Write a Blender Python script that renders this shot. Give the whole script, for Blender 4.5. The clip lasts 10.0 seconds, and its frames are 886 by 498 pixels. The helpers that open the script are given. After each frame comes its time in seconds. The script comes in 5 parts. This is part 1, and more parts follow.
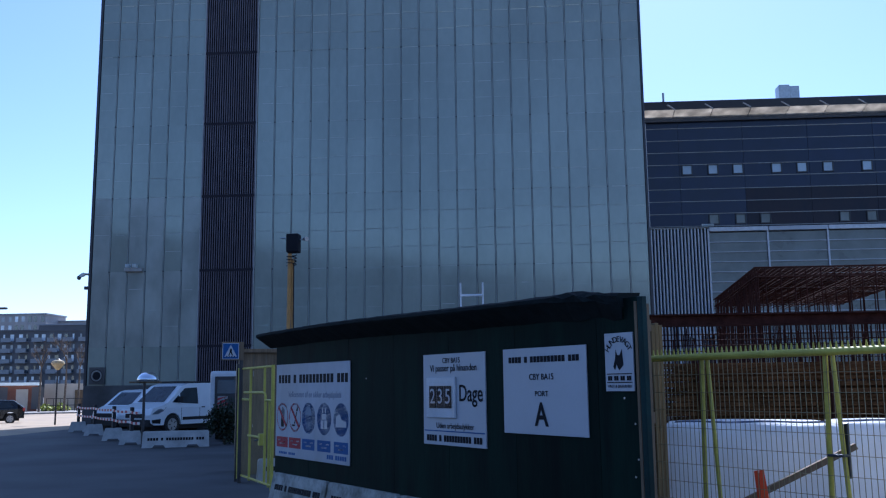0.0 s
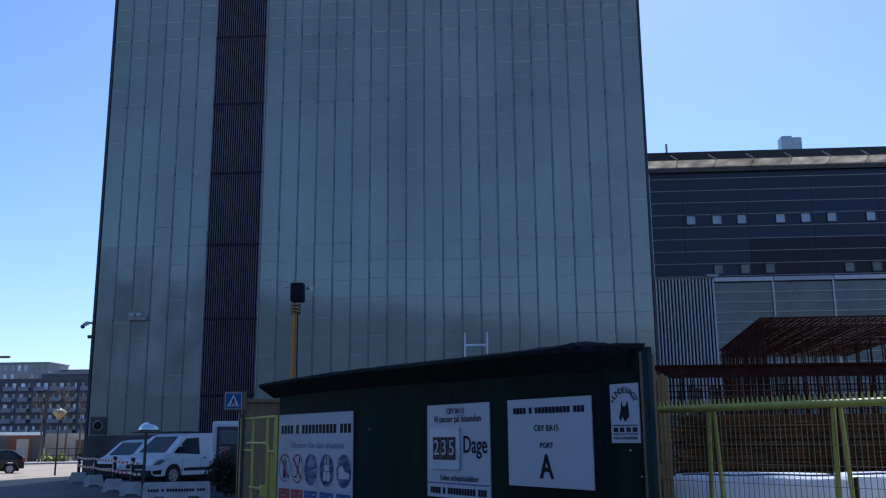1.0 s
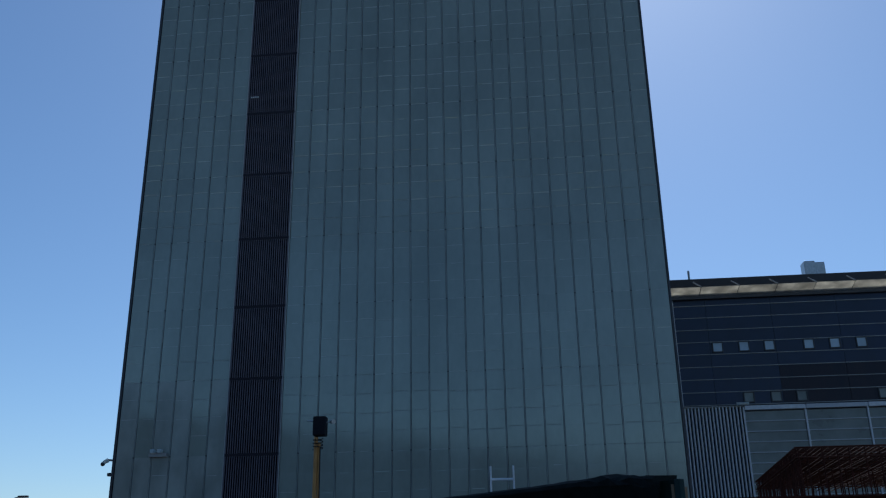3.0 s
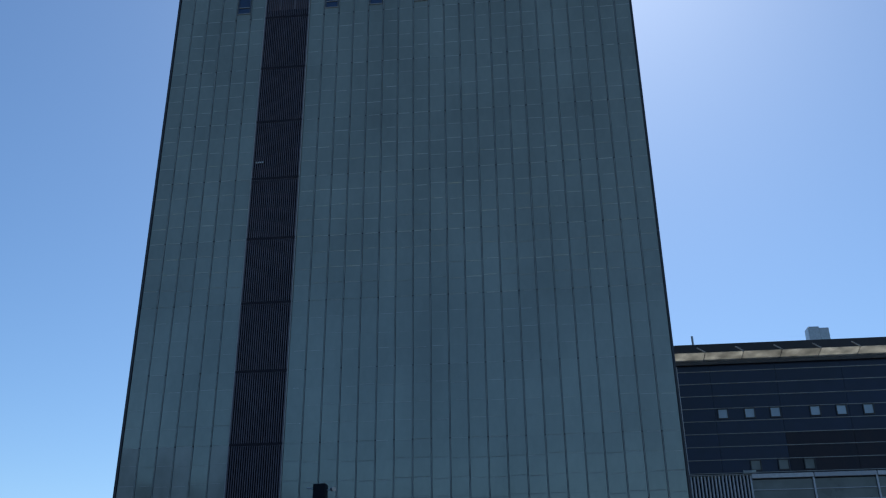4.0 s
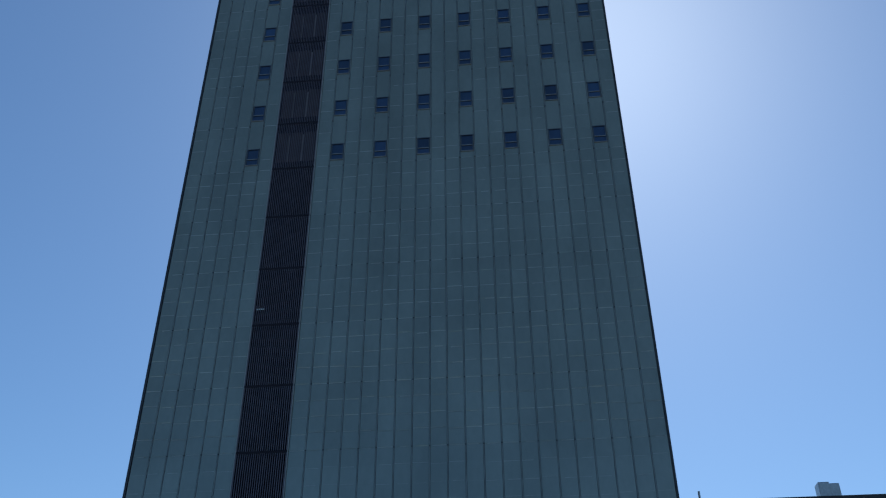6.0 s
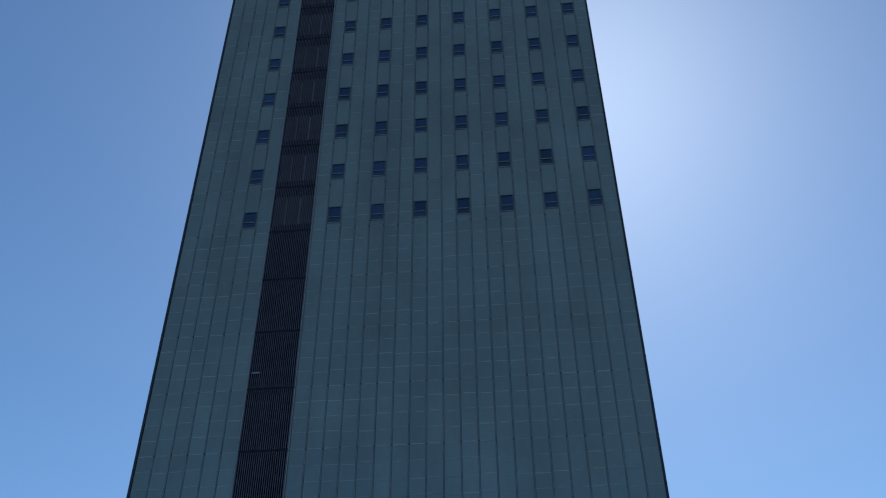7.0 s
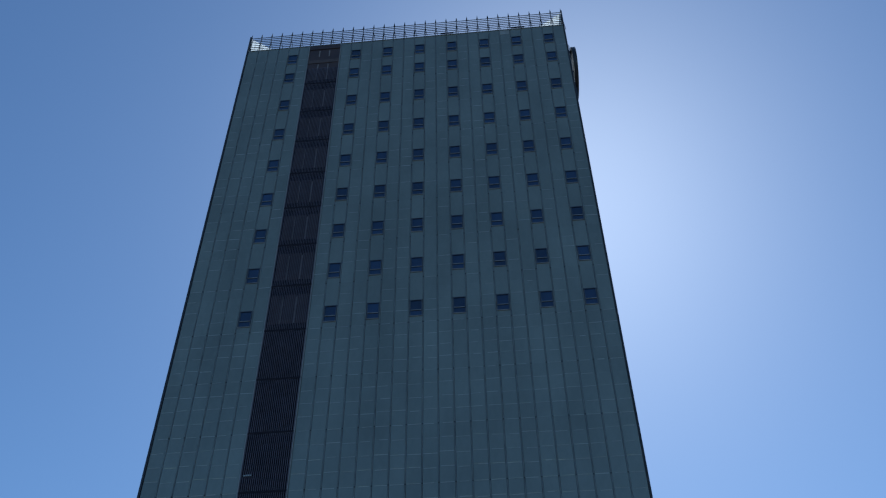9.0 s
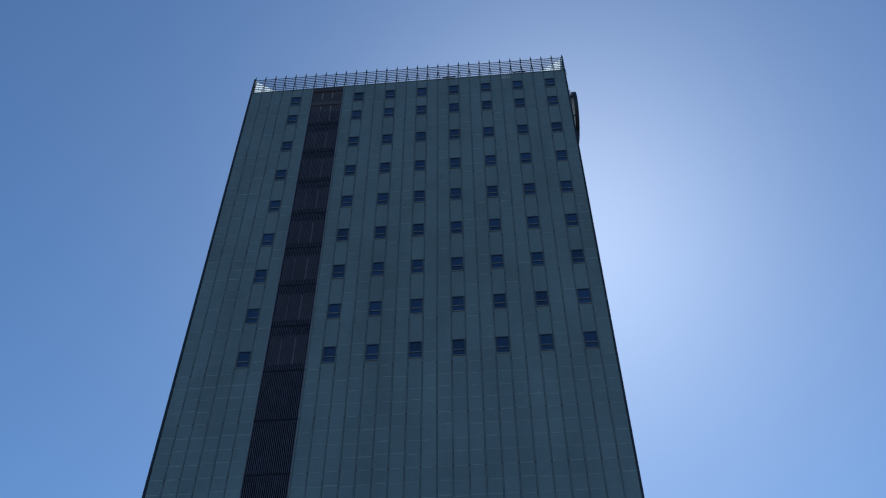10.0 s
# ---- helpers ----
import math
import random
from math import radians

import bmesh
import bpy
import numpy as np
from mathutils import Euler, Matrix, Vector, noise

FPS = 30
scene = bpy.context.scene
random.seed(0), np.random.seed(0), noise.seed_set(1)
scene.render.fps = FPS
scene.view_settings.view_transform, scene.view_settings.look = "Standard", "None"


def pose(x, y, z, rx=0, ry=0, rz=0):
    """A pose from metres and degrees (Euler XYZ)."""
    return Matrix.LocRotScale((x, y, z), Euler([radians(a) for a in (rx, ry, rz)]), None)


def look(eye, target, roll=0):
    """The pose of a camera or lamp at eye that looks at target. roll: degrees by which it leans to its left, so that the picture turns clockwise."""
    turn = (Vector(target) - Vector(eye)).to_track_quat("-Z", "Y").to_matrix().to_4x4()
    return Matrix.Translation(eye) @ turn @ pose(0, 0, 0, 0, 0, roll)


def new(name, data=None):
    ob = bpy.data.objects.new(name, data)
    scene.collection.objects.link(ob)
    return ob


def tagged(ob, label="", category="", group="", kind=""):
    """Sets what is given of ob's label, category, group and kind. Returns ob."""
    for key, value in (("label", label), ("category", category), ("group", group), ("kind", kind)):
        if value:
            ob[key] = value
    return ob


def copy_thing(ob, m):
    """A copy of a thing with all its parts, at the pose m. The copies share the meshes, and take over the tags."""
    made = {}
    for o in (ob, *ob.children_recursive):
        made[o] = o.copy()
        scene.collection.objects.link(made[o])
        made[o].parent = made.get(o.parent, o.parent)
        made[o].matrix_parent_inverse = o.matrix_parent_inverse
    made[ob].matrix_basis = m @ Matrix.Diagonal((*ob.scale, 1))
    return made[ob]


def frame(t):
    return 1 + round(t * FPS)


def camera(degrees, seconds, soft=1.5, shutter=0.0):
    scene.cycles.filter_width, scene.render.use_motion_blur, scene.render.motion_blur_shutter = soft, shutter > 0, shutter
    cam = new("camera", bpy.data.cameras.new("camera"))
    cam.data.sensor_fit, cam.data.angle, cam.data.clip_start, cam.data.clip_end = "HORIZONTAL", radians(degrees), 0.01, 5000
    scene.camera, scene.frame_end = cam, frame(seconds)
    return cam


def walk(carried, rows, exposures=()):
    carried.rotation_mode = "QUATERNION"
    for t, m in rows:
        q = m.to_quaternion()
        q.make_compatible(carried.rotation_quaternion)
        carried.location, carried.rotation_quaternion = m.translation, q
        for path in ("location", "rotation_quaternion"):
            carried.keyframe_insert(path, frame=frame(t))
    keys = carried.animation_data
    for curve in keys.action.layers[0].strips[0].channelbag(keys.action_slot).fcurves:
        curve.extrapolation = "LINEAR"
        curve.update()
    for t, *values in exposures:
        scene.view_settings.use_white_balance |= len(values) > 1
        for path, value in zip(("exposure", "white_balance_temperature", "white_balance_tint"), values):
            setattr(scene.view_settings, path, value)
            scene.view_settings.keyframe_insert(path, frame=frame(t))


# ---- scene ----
# ---- camera ----
EYE = Vector((0, 0, 1.75))
cam = camera(52.37, 10.0, soft=1.2)
# seconds, yaw to the left, pitch up, roll
TURNS = [
    (0, 3.80, 8.60, -0.65),
    (0.5, 3.75, 9.93, -0.56),
    (1, 4.05, 11.75, -0.46),
    (1.5, 4.54, 13.87, -0.59),
    (2, 5.03, 16.05, -0.72),
    (2.5, 5.32, 18.03, -0.94),
    (4, 5.55, 24.14, -0.75),
    (4.5, 5.41, 26.12, -0.73),
    (5, 5.31, 28.33, -0.83),
    (5.5, 5.41, 31.09, -0.57),
    (6, 5.48, 33.54, -0.35),
    (7.5, 4.96, 39.27, -0.71),
    (8, 4.79, 40.90, -0.70),
    (8.5, 4.67, 42.36, -0.80),
    (9, 4.74, 43.81, -0.79),
    (9.5, 4.77, 45.18, -0.54),
    (10, 4.73, 46.47, -0.24),
]
walk(cam, [(t, Matrix.Translation(EYE) @ pose(0, 0, 0, 0, 0, yaw) @ pose(0, 0, 0, 90 + pitch) @ pose(0, 0, 0, 0, 0, roll))
           for t, yaw, pitch, roll in TURNS],
     exposures=[(0, 0.64, 5120, 18), (0.5, 0.58, 5120, 17), (1, 0.20, 5110, 16), (2, -0.10, 5160, 9), (2.5, -0.44, 5210, 5), (4.5, -0.12, 5300, 3), (5.5, -0.24, 5240, 1), (7.5, -0.32, 5090, 1), (10, -0.39, 4970, 2)])

# ---- light ----
SUN_AZ, SUN_EL = radians(7.0), radians(47.0)      # to the right of +y, above the horizon
world = bpy.data.worlds.new("sky")
scene.world = world
world.use_nodes = True
sky = world.node_tree.nodes.new("ShaderNodeTexSky")
sky.sky_type = "NISHITA"
sky.sun_disc = False
sky.sun_elevation, sky.sun_rotation = SUN_EL, SUN_AZ
sky.air_density, sky.dust_density, sky.ozone_density = 1.0, 0.44, 2.3
back = world.node_tree.nodes["Background"]
back.inputs["Strength"].default_value = 0.11
world.node_tree.links.new(sky.outputs["Color"], back.inputs["Color"])
sun = new("sun", bpy.data.lights.new("sun", "SUN"))
sun.data.energy, sun.data.angle, sun.data.color = 5.0, radians(0.5), (1.0, 0.95, 0.87)
sun_way = Vector((math.sin(SUN_AZ) * math.cos(SUN_EL), math.cos(SUN_AZ) * math.cos(SUN_EL), math.sin(SUN_EL)))
sun.matrix_world = look(sun_way * 100, (0, 0, 0))


# ---- materials ----
def material(name, color, rough=0.6, metal=0.0, vary=0.15, scale=4.0, fine=40.0, bump=0.0, per_piece=0.0, spec=0.5, tint=None, stretch=(1, 1, 1), bump_dist=0.01):
    """A surface with stains at one scale, grain at another, and a shade of its own for each piece."""
    m = bpy.data.materials.new(name)
    m.use_nodes = True
    nodes, link = m.node_tree.nodes, m.node_tree.links.new
    b = nodes["Principled BSDF"]
    b.inputs["Roughness"].default_value, b.inputs["Metallic"].default_value = rough, metal
    b.inputs["Specular IOR Level"].default_value = spec
    geo, mapping = nodes.new("ShaderNodeNewGeometry"), nodes.new("ShaderNodeMapping")
    link(geo.outputs["Position"], mapping.inputs["Vector"])
    mapping.inputs["Scale"].default_value = stretch
    big, small = nodes.new("ShaderNodeTexNoise"), nodes.new("ShaderNodeTexNoise")
    for n, s, d in ((big, scale, 5), (small, fine, 3)):
        n.inputs["Scale"].default_value, n.inputs["Detail"].default_value = s, d
        link(mapping.outputs["Vector"], n.inputs["Vector"])
    ramp = nodes.new("ShaderNodeValToRGB")
    dark = [c * (1 - vary) for c in color]
    light = [min(1, c * (1 + vary)) for c in (tint or color)]
    ramp.color_ramp.elements[0].position, ramp.color_ramp.elements[1].position = 0.3, 0.7
    ramp.color_ramp.elements[0].color, ramp.color_ramp.elements[1].color = (*dark, 1), (*light, 1)
    mix = nodes.new("ShaderNodeMath")
    mix.operation = "MULTIPLY_ADD"
    link(small.outputs["Fac"], mix.inputs[0])
    mix.inputs[1].default_value = 0.35
    half = nodes.new("ShaderNodeMath")
    half.operation = "MULTIPLY_ADD"
    link(big.outputs["Fac"], half.inputs[0])
    half.inputs[1].default_value, half.inputs[2].default_value = 1.0, -0.17
    link(half.outputs[0], mix.inputs[2])
    link(mix.outputs[0], ramp.inputs["Fac"])
    out = ramp.outputs["Color"]
    if per_piece:
        info, hsv, span = nodes.new("ShaderNodeObjectInfo"), nodes.new("ShaderNodeHueSaturation"), nodes.new("ShaderNodeMapRange")
        link(info.outputs["Random"], span.inputs["Value"])
        span.inputs["To Min"].default_value, span.inputs["To Max"].default_value = 1 - per_piece, 1 + per_piece
        link(span.outputs[0], hsv.inputs["Value"])
        link(out, hsv.inputs["Color"])
        out = hsv.outputs["Color"]
    link(out, b.inputs["Base Color"])
    rr = nodes.new("ShaderNodeMapRange")
    link(big.outputs["Fac"], rr.inputs["Value"])
    rr.inputs["To Min"].default_value, rr.inputs["To Max"].default_value = max(0.02, rough - 0.08), min(1, rough + 0.08)
    link(rr.outputs[0], b.inputs["Roughness"])
    if bump:
        bp = nodes.new("ShaderNodeBump")
        bp.inputs["Strength"].default_value, bp.inputs["Distance"].default_value = bump, bump_dist
        link(mix.outputs[0], bp.inputs["Height"])
        link(bp.outputs[0], b.inputs["Normal"])
    return m


def glass(name, color, rough=0.03):
    m = bpy.data.materials.new(name)
    m.use_nodes = True
    b = m.node_tree.nodes["Principled BSDF"]
    b.inputs["Base Color"].default_value, b.inputs["Roughness"].default_value = (*color, 1), rough
    b.inputs["Transmission Weight"].default_value, b.inputs["IOR"].default_value = 1.0, 1.45
    return m


ENAMEL = material("enamel panel", (0.262, 0.287, 0.248), 0.11, metal=0.24, vary=0.13, scale=0.35, fine=5, per_piece=0.05, bump=0.05, stretch=(1, 1, 0.5), bump_dist=0.03)
GAP_BLACK = material("black gap shade", (0.004, 0.004, 0.005), 0.95, spec=0.05)
JOINT = material("grey joint", (0.22, 0.23, 0.22), 0.7, vary=0.3)
FIN = material("pale seam strip", (0.31, 0.33, 0.31), 0.35, vary=0.2, scale=1.2, metal=0.2)
PLINTH = material("dark stone plinth", (0.07, 0.07, 0.07), 0.7, vary=0.35, scale=1.5, bump=0.2)
LOUVRE = material("brown louvre", (0.15, 0.13, 0.155), 0.4, vary=0.2, scale=2, metal=0.2)
BROWN_PANE = material("brown infill", (0.07, 0.043, 0.032), 0.35, vary=0.2, scale=1.0)
GAP_BAND = material("black-brown gap band", (0.02, 0.017, 0.024), 0.7, spec=0.2)
BROWN_BAND = material("brown band", (0.11, 0.078, 0.062), 0.5, vary=0.2)
PALE_BAR = material("pale bar", (0.30, 0.26, 0.235), 0.5)
WIN_GLASS = material("dark window glass", (0.027, 0.05, 0.11), 0.06, vary=0.25, scale=0.6, spec=0.8, per_piece=0.3)
WIN_FRAME = material("window frame", (0.08, 0.095, 0.12), 0.45)
GREY_STEEL = material("galvanised steel", (0.42, 0.43, 0.44), 0.4, metal=0.7, vary=0.15, scale=6)
DARK_STEEL = material("dark steel", (0.05, 0.05, 0.055), 0.45, metal=0.4, vary=0.2)
FROSTED = material("milky sheet", (0.75, 0.8, 0.8), 0.4, vary=0.08, scale=2)
NAVY = material("navy cladding", (0.010, 0.020, 0.056), 0.35, spec=0.35, vary=0.18, scale=0.7, per_piece=0.12, bump=0.05)
TRIM = material("pale trim", (0.30, 0.30, 0.29), 0.5, vary=0.15)
EAVE = material("weathered eave", (0.57, 0.53, 0.46), 0.65, vary=0.3, scale=1.2, per_piece=0.1)
ROOF = material("dark roofing", (0.05, 0.05, 0.055), 0.8)
CORRUGATED = material("corrugated sheet", (0.62, 0.64, 0.67), 0.45, vary=0.1)
CHANNEL = material("channel glass", (0.165, 0.185, 0.175), 0.3, vary=0.25, scale=0.8, per_piece=0.1)
ASPHALT = material("asphalt", (0.095, 0.093, 0.092), 0.85, vary=0.34, scale=0.35, fine=60, bump=0.3, spec=0.3)
SAND = material("site gravel", (0.16, 0.13, 0.10), 0.95, vary=0.4, scale=1.0, fine=30, bump=0.6, spec=0.2)
PAVING = material("pavement", (0.33, 0.31, 0.28), 0.8, vary=0.15, scale=1, bump=0.2)
GREEN_BOARD = material("dark green hoarding", (0.0020, 0.0120, 0.0118), 0.7, vary=0.5, scale=1.8, fine=16, per_piece=0.2, bump=0.2, stretch=(2.2, 2.2, 0.3), spec=0.1, tint=(0.0045, 0.0150, 0.0105))
FELT = material("roofing felt", (0.008, 0.012, 0.012), 0.9, vary=0.4, scale=8, bump=0.5, spec=0.2)
FRESH_WOOD = material("pale timber", (0.23, 0.145, 0.055), 0.75, vary=0.3, scale=3, fine=30, stretch=(6, 6, 0.6), bump=0.2)
OLD_WOOD = material("weathered timber", (0.19, 0.13, 0.075), 0.8, vary=0.35, scale=3, fine=30, stretch=(6, 6, 0.6), bump=0.3)
SIGN_WHITE = material("white sign sheet", (0.48, 0.50, 0.54), 0.45, vary=0.04, scale=2)
BANNER = material("white banner cloth", (0.42, 0.44, 0.49), 0.55, vary=0.14, scale=1.4, fine=6, bump=0.5, bump_dist=0.05, stretch=(1, 1, 0.6))
PRINT = material("black print", (0.014, 0.015, 0.02), 0.7, spec=0.15)
GREY_BLUE = material("pale blue print", (0.24, 0.30, 0.40), 0.6, vary=0.1, spec=0.2)
GREY_PRINT = material("grey-blue print", (0.10, 0.125, 0.20), 0.6, vary=0.15, spec=0.2)
BLUE_PRINT = material("blue print", (0.03, 0.10, 0.29), 0.6, vary=0.12, spec=0.2)
RED_PRINT = material("red print", (0.36, 0.04, 0.055), 0.6, vary=0.12, spec=0.2)
YELLOW = material("yellow paint", (0.52, 0.46, 0.075), 0.55, vary=0.18, scale=5, bump=0.05)
GREEN_POST = material("green paint", (0.006, 0.03, 0.03), 0.6, spec=0.2, vary=0.3, scale=5)
WIRE = material("wire", (0.27, 0.225, 0.11), 0.55, vary=0.2)
CONCRETE = material("concrete", (0.43, 0.425, 0.40), 0.85, vary=0.2, scale=3, fine=30, bump=0.3)
MOSSY = material("mossy concrete", (0.24, 0.245, 0.20), 0.9, vary=0.35, scale=3.5, fine=22, tint=(0.36, 0.36, 0.33), bump=0.4)
RUST = material("rusty steel", (0.05, 0.019, 0.0145), 0.85, spec=0.1, vary=0.4, scale=6, fine=50, bump=0.2)
# Lighter copy of the rust: sunlit orange-brown put into the stacks' colour.
LIT_BARS = material("rusty bars in a lit orange-brown", (0.115, 0.058, 0.024), 0.85, spec=0.1, vary=0.5, scale=4, fine=40, bump=0.2)
WHITE_WRAP = material("white plastic wrap", (0.84, 0.85, 0.85), 0.35, vary=0.05, scale=3, bump=0.35, bump_dist=0.03)
PALE_ALUMINIUM = material("pale aluminium", (0.86, 0.88, 0.90), 0.35, vary=0.08, scale=6)
ORANGE = material("orange plastic", (0.85, 0.09, 0.02), 0.45, vary=0.1)


# Blotches stand for wavy reflections on the panels, put into the colour.
REFLECTION_ENAMEL = material("enamel panel with painted reflections", (0.29, 0.305, 0.27), 0.2, metal=0.16, vary=0.22, scale=0.95, fine=2.0, per_piece=0.06, bump=0.12, stretch=(1, 1, 0.55), bump_dist=0.03)
SEAL = material("pale joint strip", (0.35, 0.36, 0.325), 0.45, vary=0.35, scale=0.8)
RUSTY_NAVY = material("rust-streaked navy cladding", (0.013, 0.017, 0.034), 0.5, spec=0.3, vary=0.15, scale=0.55, fine=6, tint=(0.024, 0.02, 0.028), stretch=(1.2, 1.2, 0.5))
MILKY = material("thin milky film", (0.93, 0.95, 0.95), 0.4, vary=0.1, scale=3)
OLD_BRICK = material("dark blue-grey facade", (0.07, 0.105, 0.15), 0.85, vary=0.3, scale=0.5)


def see_through(m, share):
    """Lets light through a thin sheet from its far side."""
    nodes, link = m.node_tree.nodes, m.node_tree.links.new
    b, out = nodes["Principled BSDF"], nodes["Material Output"]
    thin, mix = nodes.new("ShaderNodeBsdfTranslucent"), nodes.new("ShaderNodeMixShader")
    link(b.inputs["Base Color"].links[0].from_socket, thin.inputs["Color"])
    mix.inputs["Fac"].default_value = share
    link(b.outputs[0], mix.inputs[1])
    link(thin.outputs[0], mix.inputs[2])
    link(mix.outputs[0], out.inputs["Surface"])


see_through(EAVE, 0.7)
see_through(FROSTED, 0.6)
see_through(MILKY, 0.88)
see_through(WHITE_WRAP, 0.36)


def island_shade(m, amount):
    """A shade of its own for each separate tray of a joined mesh."""
    nodes, link = m.node_tree.nodes, m.node_tree.links.new
    b = nodes["Principled BSDF"]
    geo, hsv, span = nodes.new("ShaderNodeNewGeometry"), nodes.new("ShaderNodeHueSaturation"), nodes.new("ShaderNodeMapRange")
    link(geo.outputs["Random Per Island"], span.inputs["Value"])
    span.inputs["To Min"].default_value, span.inputs["To Max"].default_value = 1 - amount, 1 + amount
    link(span.outputs[0], hsv.inputs["Value"])
    link(b.inputs["Base Color"].links[0].from_socket, hsv.inputs["Color"])
    link(hsv.outputs["Color"], b.inputs["Base Color"])


island_shade(ENAMEL, 0.035)


# ---- mesh helpers ----
def box(bm, x0, x1, y0, y1, z0, z1, bevel=0.0, m=None):
    r = bmesh.ops.create_cube(bm, size=1.0)
    bmesh.ops.transform(bm, verts=r["verts"], matrix=Matrix.LocRotScale(((x0 + x1) / 2, (y0 + y1) / 2, (z0 + z1) / 2), None, (x1 - x0, y1 - y0, z1 - z0)))
    vs = r["verts"]
    if bevel:
        es = list({e for v in vs for e in v.link_edges})
        out = bmesh.ops.bevel(bm, geom=es, offset=bevel, segments=2, affect="EDGES", profile=0.6)
        vs = list({v for f in out["faces"] for v in f.verts} | {v for v in vs if v.is_valid})
    if m is not None:
        bmesh.ops.transform(bm, verts=vs, matrix=m)
    return vs


def rod(bm, a, b, r, seg=8, r2=None):
    a, b = Vector(a), Vector(b)
    d = b - a
    res = bmesh.ops.create_cone(bm, cap_ends=True, segments=seg, radius1=r, radius2=r if r2 is None else r2, depth=d.length)
    bmesh.ops.transform(bm, verts=res["verts"], matrix=Matrix.Translation((a + b) / 2) @ d.to_track_quat("Z", "Y").to_matrix().to_4x4())
    return res["verts"]


def prism(bm, outline, axis, lo, hi):
    """An outline of (a, b) pushed along an axis: 'x' takes (y, z), 'y' takes (x, z), 'z' takes (x, y)."""
    def at(a, b, c):
        return {"x": (c, a, b), "y": (a, c, b), "z": (a, b, c)}[axis]
    front = [bm.verts.new(at(a, b, lo)) for a, b in outline]
    rear = [bm.verts.new(at(a, b, hi)) for a, b in outline]
    n = len(outline)
    bm.faces.new(front)
    bm.faces.new(rear[::-1])
    for i in range(n):
        bm.faces.new((front[i], rear[i], rear[(i + 1) % n], front[(i + 1) % n]))
    bmesh.ops.recalc_face_normals(bm, faces=bm.faces[:])


def tube(bm, pts, r, seg=6):
    """One bent tube through the points."""
    rings = []
    for i, p in enumerate(pts):
        d = (Vector(pts[min(i + 1, len(pts) - 1)]) - Vector(pts[max(i - 1, 0)])).normalized()
        a = d.orthogonal().normalized() if i == 0 else (rings_a - d * d.dot(rings_a)).normalized()
        rings_a, b = a, d.cross(a)
        rings.append([bm.verts.new(Vector(p) + r * (math.cos(2 * math.pi * k / seg) * a + math.sin(2 * math.pi * k / seg) * b)) for k in range(seg)])
    for u, v in zip(rings, rings[1:]):
        for k in range(seg):
            bm.faces.new((u[k], u[(k + 1) % seg], v[(k + 1) % seg], v[k]))
    bm.faces.new(rings[0][::-1])
    bm.faces.new(rings[-1])


def mesh_of(bm, name, mat, smooth=False):
    me = bpy.data.meshes.new(name)
    bm.to_mesh(me)
    bm.free()
    me.materials.append(mat)
    if smooth:
        for p in me.polygons:
            p.use_smooth = True
    return me


def part(name, bm, mat, parent=None, label="", m=None, smooth=False):
    """Links a bmesh, or mesh data, as one object under a thing or a part."""
    me = mesh_of(bm, name, mat, smooth) if isinstance(bm, bmesh.types.BMesh) else bm
    ob = new(name, me)
    if parent:
        ob.parent = parent
    if m is not None:
        ob.matrix_basis = m
    return tagged(ob, label)


def thing(name, label, category, m=None, group="", kind=""):
    ob = new(name)
    ob.empty_display_size = 0.2
    if m is not None:
        ob.matrix_basis = m
    return tagged(ob, label, category, group, kind)


def boxpart(name, dims, mat, parent=None, bevel=0.0, label="", m=None):
    bm = bmesh.new()
    box(bm, *dims, bevel=bevel)
    return part(name, bm, mat, parent, label, m)


def rodpart(name, a, b, r, mat, parent=None, seg=10, r2=None, label=""):
    bm = bmesh.new()
    rod(bm, a, b, r, seg, r2)
    return part(name, bm, mat, parent, label, smooth=False)


def quads_mesh(name, verts, faces, mat):
    me = bpy.data.meshes.new(name)
    me.from_pydata(verts, [], faces)
    me.materials.append(mat)
    me.update()
    return me


def writing(text, size, mat, parent, m, width=None, name="writing", bold=0.0, slant=0.0):
    """Raised letters in the built-in font, centred, in the plane of m's x and z."""
    cu = bpy.data.curves.new("letters", "FONT")
    cu.body, cu.size, cu.align_x, cu.align_y, cu.extrude = text, size, "CENTER", "CENTER", 0.001
    cu.resolution_u, cu.offset, cu.shear = 3, size * bold, slant
    tmp = bpy.data.objects.new("letters", cu)
    scene.collection.objects.link(tmp)
    bpy.context.view_layer.update()
    me = bpy.data.meshes.new_from_object(tmp.evaluated_get(bpy.context.evaluated_depsgraph_get()))
    bpy.data.objects.remove(tmp)
    me.materials.clear()
    me.materials.append(mat)
    xs = [v.co.x for v in me.vertices]
    k = width / (max(xs) - min(xs)) if width else 1.0
    ob = new(name, me)
    ob.parent = parent
    ob.matrix_basis = m @ pose(0, 0, 0, 90) @ Matrix.Diagonal((k, 1, 1, 1))
    return ob

# ---- ground ----
def ground_z(x, y):
    """Level site, with the street falling away a little past the tower."""
    k = min(1.0, max(0.0, (y - 40) / 20))
    return -0.32 * k * k * (3 - 2 * k)


def ground_sheet():
    xs = [-900, -400, -200, -120, -80] + list(range(-60, 61, 5)) + [80, 120, 200, 400, 900]
    ys = [-900, -300, -120, -60] + list(range(-40, 101, 4)) + [120, 160, 220, 300, 500, 1500]
    verts = [(x, y, ground_z(x, y)) for y in ys for x in xs]
    n = len(xs)
    faces = [(j * n + i, j * n + i + 1, (j + 1) * n + i + 1, (j + 1) * n + i) for j in range(len(ys) - 1) for i in range(n - 1)]
    tagged(new("ground", quads_mesh("ground", verts, faces, ASPHALT)), "grey worn asphalt yard and street", "ground", kind="structure")


ground_sheet()

